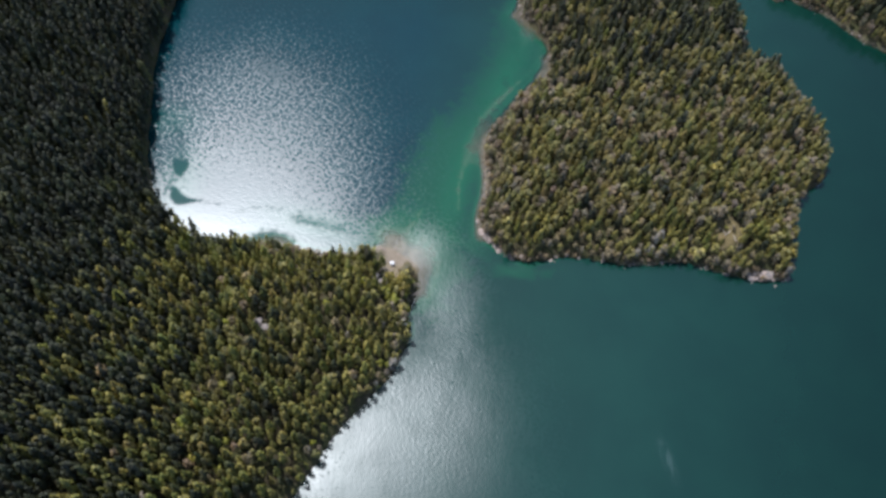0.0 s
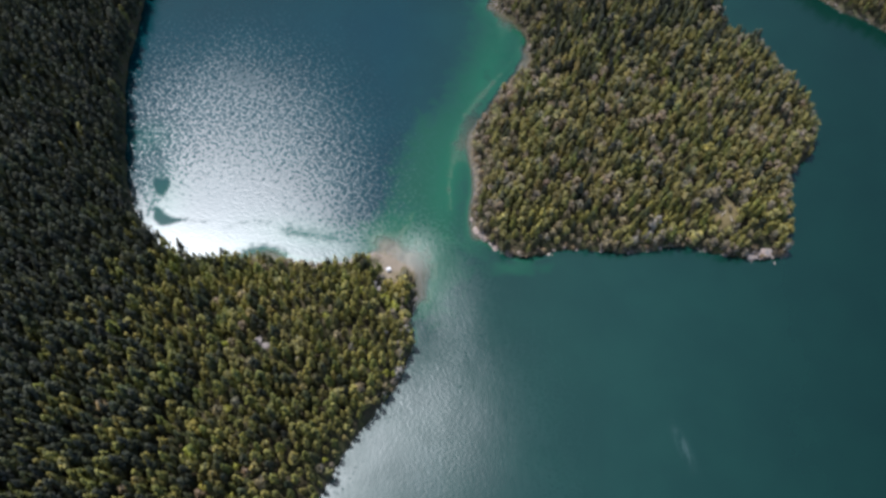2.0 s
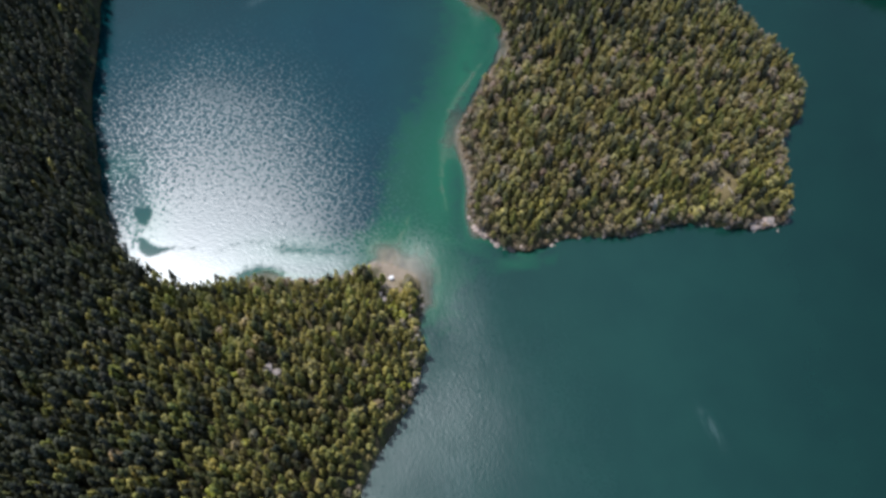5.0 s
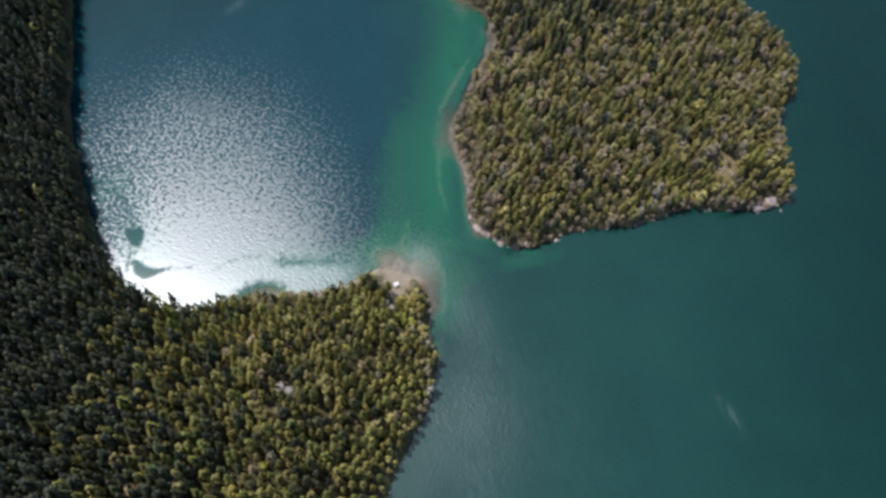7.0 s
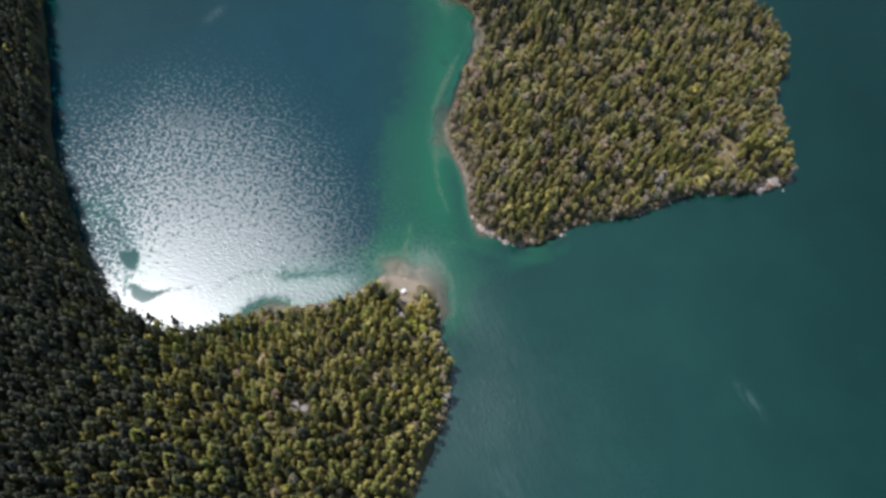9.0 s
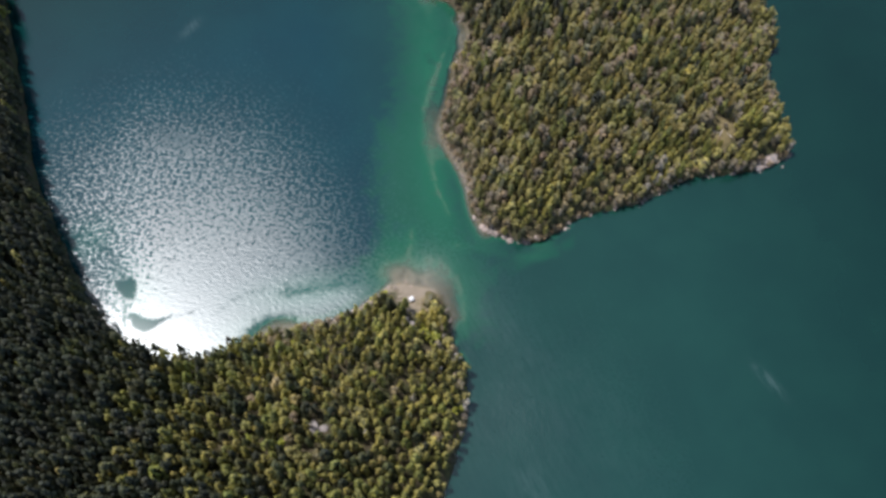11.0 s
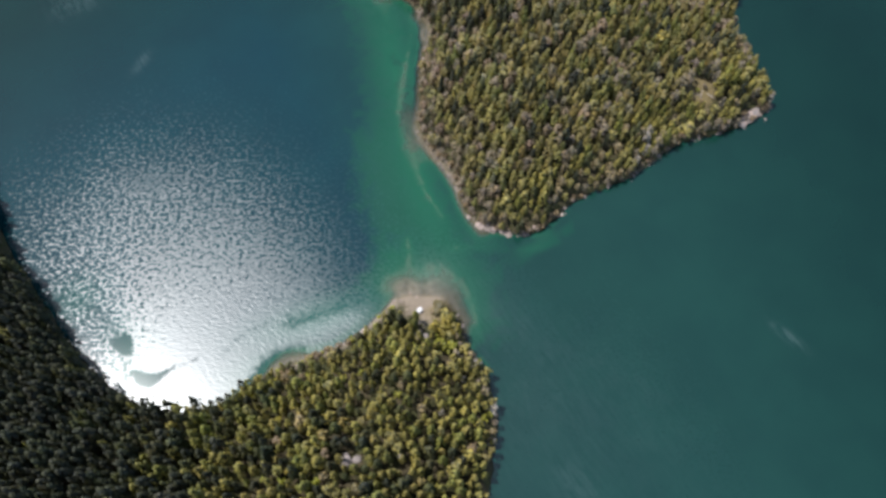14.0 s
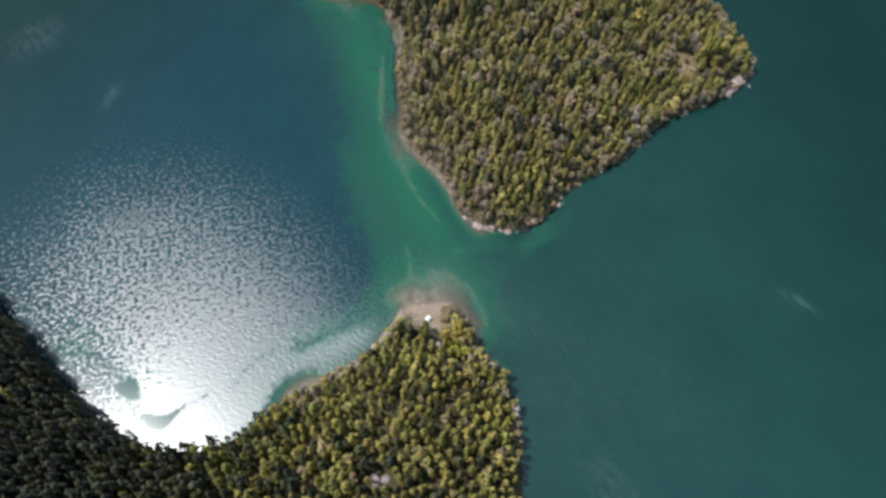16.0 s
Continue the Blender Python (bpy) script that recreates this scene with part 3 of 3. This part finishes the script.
def crown_mesh(name, pieces, material):
    """One mesh out of (points, faces, colours) pieces."""
    offset, vs, fs, cs = 0, [], [], []
    for v, f, c in pieces:
        vs.append(v)
        fs.append(f + offset)
        cs.append(c)
        offset += len(v)
    v, f = np.concatenate(vs), np.concatenate(fs)
    me = bpy.data.meshes.new(name)
    me.vertices.add(len(v))
    me.vertices.foreach_set("co", v.astype(np.float32).ravel())
    me.loops.add(f.size)
    me.loops.foreach_set("vertex_index", f.astype(np.int32).ravel())
    me.polygons.add(len(f))
    me.polygons.foreach_set("loop_start", np.arange(len(f), dtype=np.int32) * 3)
    me.update(calc_edges=True)
    if cs[0] is not None:
        c = np.concatenate(cs)
        rgba = np.concatenate([c, np.ones((len(c), 1))], 1)
        me.attributes.new("tint", "FLOAT_COLOR", "POINT").data.foreach_set("color", rgba.astype(np.float32).ravel())
    me.materials.append(material)
    return me


def clump_colours(base, tint, rng):
    warm = 1 + (tint - 1)[:, None] * np.array((1.15, 1.0, 0.5))
    return np.array(base) * warm


TREES = {}


def plant(kind, x, y, z, height, radius, turn, rng):
    """A single tree as a thing of its own: the first of each shape is built, the rest are copies."""
    shape, colour, _, _ = KINDS[kind]
    which = int(rng.integers(len(SHAPES[shape])))
    m = Matrix.LocRotScale((x, y, z), Euler((0, 0, turn)), (radius, radius, height))
    if (kind, which) in TREES:
        first = TREES[kind, which].scale
        return copy_thing(TREES[kind, which], Matrix.LocRotScale((x, y, z), Euler((0, 0, turn)), (radius / first.x, radius / first.y, height / first.z)))
    name, label, category = LABELS[kind]
    root = tagged(new(name), label, category, "trees of the lakeside forest" if "shrub" not in kind else "shrubs along the shore")
    (v, f, tint), (tv, tf) = SHAPES[shape][which]
    crown = new("crown", crown_mesh("crown", [(v, f, clump_colours(colour, tint, rng))], LEAF))
    trunk = new("trunk", crown_mesh("trunk", [(tv, tf, None)], PALE_WOOD if kind in ("grey_tree", "dead_tree", "russet_tree") else BARK))
    crown.parent = trunk.parent = root
    TREES[kind, which] = copy_thing(root, m)
    for ob in (crown, trunk, root):
        bpy.data.objects.remove(ob)
    return TREES[kind, which]


def wood_noise(x, y, scale, seed):
    return noise.noise(Vector((x * scale, y * scale, seed)))


def choose_kind(x, y, side, inner, rng):
    """What grows at a place: dark conifers inland, more of them westward to paint in shade, olive and brown trees
    nearer the point and on the island.
    """
    v = wood_noise(x, y, 0.035, 5.0) + 0.5 * wood_noise(x, y, 0.12, 9.0)
    r = rng.random()
    if side == "mainland":
        # west share also paints the forest's shaded side and lens vignetting into tree colours
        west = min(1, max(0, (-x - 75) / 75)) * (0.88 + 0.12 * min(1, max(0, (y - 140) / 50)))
        if r < 0.005 - 0.004 * west:
            return "grey_tree"
        if r < 0.028 - 0.014 * west:
            return "yellow_shrub"
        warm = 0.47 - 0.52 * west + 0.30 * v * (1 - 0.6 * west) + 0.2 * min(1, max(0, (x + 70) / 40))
        if inner < 5 and x > -45 and rng.random() < 0.75:
            return ("olive_tree", "olive_tree", "brown_tree", "yellow_shrub", "grey_tree")[int(rng.integers(5))]
        q = rng.random()
        if q < warm * (0.07 - 0.04 * west):
            return "brown_tree"
        if q < warm * 1.1:
            return "olive_tree" if rng.random() < 0.12 else "olive_conifer"
        q = rng.random()
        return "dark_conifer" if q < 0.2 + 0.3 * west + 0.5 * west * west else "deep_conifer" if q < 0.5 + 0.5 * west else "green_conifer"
    edge = max(0, 1 - inner / 14)
    bank = max(0, 1 - inner / 21) * (1 if x < 70 else 0)
    if y > 225 and rng.random() < 0.75 * bank:
        return ("russet_tree", "russet_tree", "brown_tree", "grey_tree", "olive_tree")[int(rng.integers(5))]
    if inner < 2.6 and rng.random() < 0.5:
        return "brown_shrub" if rng.random() < 0.6 else "grey_tree"
    if r < 0.085 + 0.03 * edge:
        return "grey_tree"
    q = rng.random() + 0.35 * min(1, max(0, (y - 275) / 40)) * (inner > 8)
    if q < 0.12 + 0.14 * edge + 0.13 * v:
        return "brown_tree"
    if q < 0.52 + 0.35 * edge + 0.3 * v:
        return "olive_tree" if rng.random() < 0.45 else "olive_conifer"
    q = rng.random()
    north = min(1, max(0, (y - 235) / 50))
    if q < 0.08 + 0.16 * north:
        return "dark_conifer"
    if q < 0.20 + 0.55 * north:
        return "deep_conifer"
    return "olive_conifer" if q < 0.75 else "green_conifer"


def scattered(rng, box, apart):
    """Random places in a box, none nearer to another than a given distance."""
    count = int(7 * (box[1] - box[0]) * (box[3] - box[2]) / apart**2)
    taken, out = {}, []
    for px, py in zip(rng.uniform(box[0], box[1], count).tolist(), rng.uniform(box[2], box[3], count).tolist()):
        i, j = int((px - box[0]) / apart), int((py - box[2]) / apart)
        near = (q for di in (-1, 0, 1) for dj in (-1, 0, 1) for q in taken.get((i + di, j + dj), ()))
        if all((px - q[0]) ** 2 + (py - q[1]) ** 2 > apart * apart for q in near):
            taken.setdefault((i, j), []).append((px, py))
            out.append((px, py))
    return np.array(out).T


def grow(side, line, box, step, single, seed, deep_in=lambda x, y: False):
    """Trees over a piece of land. single(x, y): a thing of its own; deep_in(x, y): far inland, drawn with fewer tufts."""
    rng = np.random.default_rng(seed)
    x, y = scattered(rng, box, 0.735 * step)
    inner = inside_distance(line, x, y)
    keep = inner > 0.4 + rng.uniform(0, 0.9, x.size)
    bare = np.maximum.reduce([blob(x, y, 150.5, 198.5, 6.6, 6.2), blob(x, y, 167, 180, 6.5, 3.2), 1.3 * blob(x, y, -10, 185, 11, 7, -20), 1.1 * blob(x, y, -68.4, 141.8, 3.2, 3.0),
                              1.1 * blob(x, y, -18, 172, 3.4, 3.6), 0.9 * blob(x, y, -14, 181, 7, 5), blob(x, y, -56, 190, 8, 1.5), blob(x, y, -9.5, 178.5, 6.5, 5.5), blob(x, y, -12.6, 175, 6, 5), blob(x, y, -47, 187.5, 9, 2.6)])
    keep &= bare < 0.42
    keep &= (inner > 1.2 + 3.2 * rng.random(x.size)) | (x < -68) | (x > -22) | (y < 183)
    keep &= (inner > 3.2) | (x < -20) | (x > 5) | (y < 150) | (y > 186)
    x, y, inner = x[keep], y[keep], inner[keep]
    z = ground_height(x, y)
    crowns, trunks, made = [], [], 0
    spread, taller = (0.98, 1.06) if side == "mainland" else (1.12, 0.98)
    for px, py, pz, d in zip(x, y, z, inner):
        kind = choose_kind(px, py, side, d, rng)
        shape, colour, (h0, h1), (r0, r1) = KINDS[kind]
        edge = 0.72 + 0.28 * min(1, d / 9) if px > -105 else 1.18
        height = taller * rng.uniform(h0, h1) * edge * (1 + 0.25 * wood_noise(px, py, 0.05, 2.0))
        radius = max(1.25, spread * height * rng.uniform(r0, r1) * rng.lognormal(0, 0.13))
        if side == "mainland":
            grown = 1 + 0.16 * min(1, max(0, (-px - 60) / 60))
            height, radius = height * grown, radius * grown
        turn = rng.uniform(0, 6.28)
        if single(px, py):
            plant(kind, px, py, pz, height, radius, turn, rng)
            made += 1
            continue
        (v, f, tint), (tv, tf) = SHAPES[shape][int(rng.integers(len(SHAPES[shape])))]
        if deep_in(px, py):
            v, f, tint = SPARSE[shape]
            radius *= 1.3
        tv, tf = tv[:10], tf[:10]
        c, s = math.cos(turn), math.sin(turn)
        rot = np.array(((c, -s, 0), (s, c, 0), (0, 0, 1)))
        size = np.array((radius, radius, height))
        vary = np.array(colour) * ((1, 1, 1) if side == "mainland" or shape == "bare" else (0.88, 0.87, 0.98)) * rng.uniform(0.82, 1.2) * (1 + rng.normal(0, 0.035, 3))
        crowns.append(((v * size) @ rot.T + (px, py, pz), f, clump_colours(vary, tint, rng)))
        trunks.append(((tv * size) @ rot.T + (px, py, pz), tf, None))
    if crowns:
        root = tagged(new("forest"), f"dense mixed conifer and broadleaf forest on the {side}", "forest", kind="stuff")
        for name, pieces, mat in (("crowns", crowns, LEAF), ("trunks", trunks, BARK)):
            ob = new(name, crown_mesh(name, pieces, mat))
            ob.parent = root
            tagged(ob, kind="stuff")
    return made


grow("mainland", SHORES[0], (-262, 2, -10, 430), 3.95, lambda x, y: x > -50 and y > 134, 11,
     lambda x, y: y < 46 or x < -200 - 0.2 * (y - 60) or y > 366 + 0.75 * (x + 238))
grow("island", SHORES[1], (28, 216, 174, 402), 3.92, lambda x, y: y < 203, 12, lambda x, y: y > 374)
grow("far shore", SHORES[2], (200, 330, 285, 450), 3.8, lambda x, y: False, 13, lambda x, y: x > 300 or y > 385)

# the open point: a few trees and shrubs of their own
rng_tip = np.random.default_rng(77)
for kind, x, y, height, ratio in (
        # the open point
        ("deep_conifer", -24.6, 185.4, 13, 0.21), ("deep_conifer", -22, 182.6, 12, 0.22), ("green_conifer", -17, 179, 14, 0.18), ("green_conifer", -19.6, 175.4, 14, 0.17), ("dark_conifer", -27.4, 184, 10, 0.22),
        ("dark_shrub", -4.8, 178.8, 6.2, 0.56), ("brown_shrub", -8.2, 178.6, 3, 0.5), ("olive_tree", -5.4, 173.2, 11, 0.26), ("golden_tree", -7, 169.8, 12, 0.24), ("golden_tree", -10.2, 168.4, 10, 0.27), ("yellow_shrub", -11.6, 168.2, 5, 0.5),
        ("yellow_shrub", -10, 162, 7, 0.46), ("yellow_shrub", -14, 164.3, 6.5, 0.46), ("yellow_shrub", -7, 164.8, 6, 0.48), ("golden_tree", -12.6, 170.6, 10, 0.26), ("brown_shrub", -10, 173.2, 3, 0.5), ("golden_tree", -6, 166.4, 12, 0.24), ("olive_tree", -6.6, 157.6, 9, 0.28), ("brown_tree", -6, 154, 9, 0.26), ("olive_tree", -9.5, 165, 9, 0.27),
        # pale crowns over the point's eastern bank
        ("dead_tree", -6.4, 150, 8, 0.33), ("dead_tree", -10.9, 131.8, 7.5, 0.33), ("grey_tree", -8.2, 143.4, 8, 0.3), ("grey_tree", -9.8, 139.4, 8, 0.3), ("grey_tree", -11.5, 157, 9, 0.25), ("dead_tree", -15, 146.5, 9, 0.12), ("dead_tree", -30, 139, 10, 0.11), ("dead_tree", -17.5, 121, 9, 0.12), ("dead_tree", -37, 121, 9, 0.12), ("dead_tree", -52, 133, 10, 0.11),
        # the beach
        ("yellow_shrub", -93, 189.6, 6, 0.42), ("yellow_shrub", -88, 189.8, 6.5, 0.42), ("yellow_shrub", -98, 189, 5.5, 0.42), ("yellow_shrub", -83.5, 187.5, 6, 0.42), ("yellow_shrub", -78, 186.4, 6, 0.42), ("yellow_shrub", -65, 180.5, 7, 0.4),
        ("brown_shrub", -74, 189.4, 4, 0.5), ("brown_shrub", -71, 188.5, 4.5, 0.5), ("brown_shrub", -60.5, 189.3, 4.5, 0.5), ("brown_shrub", -57.6, 188.8, 4, 0.5), ("brown_tree", -51, 185.4, 7, 0.26), ("brown_shrub", -44, 186.6, 3.4, 0.5), ("pale_shrub", -49.6, 187.2, 3, 0.5), ("brown_shrub", -40.4, 187, 3, 0.5),
        # the island's southern bank and clearing
        ("russet_tree", 151.6, 182.6, 6.5, 0.55), ("olive_tree", 136, 188.6, 7, 0.52), ("grey_tree", 144.6, 185, 7, 0.32), ("olive_tree", 104, 188.6, 5.5, 0.6), ("brown_tree", 93, 189.3, 5.5, 0.5), ("brown_tree", 127, 188.6, 7, 0.36),
        ("brown_shrub", 148.5, 195.5, 3, 0.42), ("pale_shrub", 153.5, 200, 3.5, 0.42), ("yellow_shrub", 150, 200.5, 2.8, 0.42), ("brown_shrub", 162, 181.5, 5, 0.42),
        ("grey_tree", 180.2, 181.2, 8, 0.22), ("dead_tree", 178.8, 180.4, 8, 0.2), ("grey_tree", 159, 203, 12, 0.26), ("grey_tree", 146, 205.5, 12, 0.24), ("olive_tree", 176.5, 187, 9, 0.36), ("golden_tree", 182.5, 189.5, 8, 0.3),
        ("grey_tree", 118.2, 218.3, 14, 0.24), ("grey_tree", 116, 219.5, 12, 0.24), ("grey_tree", 119, 190, 10, 0.24), ("grey_tree", 123, 191, 9, 0.24), ("grey_tree", 116, 188, 8, 0.24),
        ("dead_tree", 114.4, 193.2, 11, 0.22), ("dead_tree", 116.5, 195.5, 11, 0.22), ("dead_tree", 112.5, 189.6, 9, 0.24), ("dead_tree", 105.6, 188, 9, 0.22),
        # golden crowns inland
        ("golden_tree", 144, 225.5, 14, 0.24), ("golden_tree", 121.2, 302.5, 11, 0.24), ("golden_tree", -146.8, 159.7, 11, 0.2), ("golden_tree", -87.8, 150.2, 10, 0.22), ("golden_tree", -93, 106.2, 11, 0.22), ("golden_tree", -91, 104, 9, 0.22)):
    plant(kind, x, y, float(ground_height([x], [y])[0]), height, height * ratio, rng_tip.uniform(0, 6), rng_tip)


def shrub_edge(line, centre, reach, count, kinds, seed):
    """Low scrub rooted on the bank."""
    rng = np.random.default_rng(seed)
    near = np.array([p for p in line if (p[0] - centre[0]) ** 2 + (p[1] - centre[1]) ** 2 < reach**2])
    p = near[rng.integers(len(near), size=count * 3)] + rng.normal(0, 1.6, (count * 3, 2))
    p = p[inside_distance(line, p[:, 0], p[:, 1]) > 0.5][:count]
    for x, y in p:
        height = rng.uniform(1.6, 3.6)
        plant(kinds[int(rng.integers(len(kinds)))], x, y, float(ground_height([x], [y])[0]), height, height * rng.uniform(0.42, 0.55), rng.uniform(0, 6.28), rng)


shrub_edge(SHORES[1], (34, 232), 32, 60, ("brown_shrub", "brown_shrub", "pale_shrub"), 21)
shrub_edge(SHORES[1], (62, 305), 36, 40, ("brown_shrub", "pale_shrub"), 22)
shrub_edge(SHORES[1], (110, 186), 75, 70, ("brown_shrub", "pale_shrub", "brown_shrub"), 23)
shrub_edge(SHORES[0], (-8, 148), 32, 30, ("brown_shrub", "pale_shrub", "yellow_shrub"), 24)
shrub_edge(SHORES[0], (-60, 191), 38, 30, ("brown_shrub", "yellow_shrub"), 25)


def boulder_mesh(name, seed, material, flat):
    """A weathered boulder: a rounded lump with broken faces."""
    rng = np.random.default_rng(seed)
    bm = bmesh.new()
    bmesh.ops.create_icosphere(bm, subdivisions=2, radius=1)
    cuts = [(Vector(rng.normal(size=3)).normalized(), rng.uniform(0.55, 0.85)) for _ in range(9)]
    for v in bm.verts:
        for way, far in cuts:
            over = v.co.dot(way) - far
            if over > 0:
                v.co -= way * over * 0.85
        v.co *= 1 + 0.13 * noise.noise(v.co * 2.2 + Vector((seed, 0, 0)))
        v.co.z *= flat
    me = bpy.data.meshes.new(name)
    bm.to_mesh(me)
    bm.free()
    me.materials.append(material)
    return me


BOULDERS = [boulder_mesh("boulder", 60 + n, ROCK, 0.6) for n in range(4)] + [boulder_mesh("boulder", 80 + n, PALE_ROCK, 0.55) for n in range(3)] + [boulder_mesh("boulder", 90, OUTCROP, 0.6)]


def boulder(x, y, size, which, turn, label, sink=0.25, group="boulders along the shore"):
    z = max(float(ground_height([x], [y])[0]), -0.6)
    ob = tagged(new("boulder", BOULDERS[which]), label, "rock", group)
    ob.matrix_world = Matrix.LocRotScale((x, y, z + size * 0.3 - sink * size), Euler((0, 0, turn)), (size, size * 0.8, size))
    return ob


def rocky_shore(line, centre, reach, count, sizes, seed, pale=0.25):
    rng = np.random.default_rng(seed)
    near = [p for p in line if (p[0] - centre[0]) ** 2 + (p[1] - centre[1]) ** 2 < reach**2]
    for _ in range(count):
        p = near[int(rng.integers(len(near)))] + rng.normal(0, 0.8, 2)
        which = int(4 + rng.integers(3)) if rng.random() < pale else int(rng.integers(4))
        boulder(p[0], p[1], rng.uniform(*sizes), which, rng.uniform(0, 6.28),
                "pale weathered boulder at the waterline" if which > 3 else "brown-grey boulder at the waterline")


rocky_shore(SHORES[1], (38, 197), 16, 46, (0.6, 1.7), 5)
rocky_shore(SHORES[1], (172, 178), 12, 22, (0.6, 1.5), 6, 0.35)
rocky_shore(SHORES[1], (36, 240), 22, 34, (0.3, 1.0), 7, 0.1)
rocky_shore(SHORES[1], (36, 199), 7, 14, (1.0, 2.2), 17, 0.9)
rocky_shore(SHORES[1], (66, 315), 26, 24, (0.35, 1.0), 8, 0.08)
rocky_shore(SHORES[1], (58, 347), 10, 18, (0.5, 1.4), 16, 0.05)
rocky_shore(SHORES[1], (110, 186), 45, 44, (0.5, 1.3), 9)
rocky_shore(SHORES[0], (-40, 190), 32, 24, (0.4, 1.0), 10, 0.7)
rocky_shore(SHORES[0], (-6, 150), 28, 22, (0.5, 1.2), 14)
rocky_shore(SHORES[2], (240, 342), 40, 30, (0.5, 1.2), 15, 0.2)
rng_point = np.random.default_rng(33)
for _ in range(30):
    boulder(rng_point.uniform(161, 172.5), 178.4 + rng_point.uniform(0, 2.9), rng_point.uniform(0.9, 2.3), int(4 + rng_point.integers(4)), rng_point.uniform(0, 6.28),
            "pale pinkish rock on the bare point of the island", 0.25, "rocks on the bare point")
boulder(-69.2, 143.0, 3.3, 7, 0.6, "large pale rock outcrop in a forest gap", 0.2, "outcrops in the forest")
boulder(-66.0, 141.4, 2.1, 7, 2.4, "pale rock slab beside a larger outcrop", 0.2, "outcrops in the forest")
boulder(-71.0, 140.2, 1.5, 7, 1.9, "small pale rock beside a larger outcrop", 0.2, "outcrops in the forest")
boulder(-19.4, 172.0, 2.5, 7, 0.2, "pale rock outcrop between trees on the point", 0.2, "outcrops in the forest")
boulder(-17.0, 170.6, 1.5, 7, 1.2, "small pale rock beside an outcrop on the point", 0.2, "outcrops in the forest")


def hut(x, y, turn):
    """A small white hut with a low gable roof."""
    root = tagged(new("hut"), "small white hut on the open sandy point", "hut")
    root.matrix_world = pose(x, y, float(ground_height([x], [y])[0]) - 0.05, 0, 0, turn)
    w, d, h, top = 0.85, 0.65, 1.7, 2.15
    bm = bmesh.new()
    lower = [bm.verts.new(p) for p in ((-w, -d, 0), (w, -d, 0), (w, d, 0), (-w, d, 0))]
    upper = [bm.verts.new(p) for p in ((-w, -d, h), (w, -d, h), (w, d, h), (-w, d, h))]
    peak = [bm.verts.new((-w, 0, top)), bm.verts.new((w, 0, top))]
    for a, b in ((0, 1), (2, 3)):
        bm.faces.new((lower[a], lower[b], upper[b], upper[a]))
    bm.faces.new((lower[1], lower[2], upper[2], peak[1], upper[1]))
    bm.faces.new((lower[3], lower[0], upper[0], peak[0], upper[3]))
    part("wall", bm, WHITE, root, smooth=False)
    for side in (-1, 1):
        bm = bmesh.new()
        ridge, eave = Vector((0, -0.02 * side, top + 0.02)), Vector((0, side * (d + 0.25), h - 0.13))
        vs = []
        for e in (ridge, eave):
            for sx in (-w - 0.2, w + 0.2):
                for lift in (0.02, 0.09):
                    vs.append(bm.verts.new((sx, e.y, e.z + lift)))
        bmesh.ops.convex_hull(bm, input=vs)
        part("roof", bm, ROOFING, root, "white sheet roof slope", smooth=False)
    bm = bmesh.new()
    bmesh.ops.create_cube(bm, size=1, matrix=Matrix.LocRotScale((0.2, -d - 0.02, 0.82), None, (0.75, 0.05, 1.6)))
    bmesh.ops.bevel(bm, geom=bm.edges[:], offset=0.012, segments=1, affect="EDGES")
    part("door", bm, DARK, root, "dark doorway", smooth=False)
    return root


hut(-12.2, 182.8, 12)


def fallen_log(x, y, length, turn):
    """A bleached log lying on open ground."""
    inland = x > 140
    bm = bmesh.new()
    rings = []
    for k in range(7):
        s = k / 6
        r = 0.22 * (1 - 0.5 * s)
        bend = 0.15 * math.sin(3 * s)
        rings.append([bm.verts.new((length * (s - 0.5), bend + r * math.cos(a * 1.0472), r * math.sin(a * 1.0472))) for a in range(6)])
    for a, b in zip(rings, rings[1:]):
        for k in range(6):
            bm.faces.new((a[k], a[(k + 1) % 6], b[(k + 1) % 6], b[k]))
    bm.faces.new(rings[0][::-1])
    bm.faces.new(rings[-1])
    ob = part("drift_log", bm, PALE_WOOD, None)
    ob.matrix_world = pose(x, y, float(ground_height([x], [y])[0]) + 0.16, 0, 0, turn)
    if inland:
        return tagged(ob, "bleached fallen log lying in a forest clearing", "log", "logs in the clearing")
    return tagged(ob, "bleached drift log lying on the beach", "log", "logs on the beach")


for x, y, length, turn in ((-62, 190.3, 6, 12), (-56, 189.6, 5, -10), (-66, 190.8, 4, 30), (-47, 188.2, 5, -6), (-37, 188.5, 4, 15), (178, 192, 7, 150), (148, 201, 6, 130), (152, 199, 7, 35), (154, 196.5, 5, 100)):
    fallen_log(x, y, length, turn)
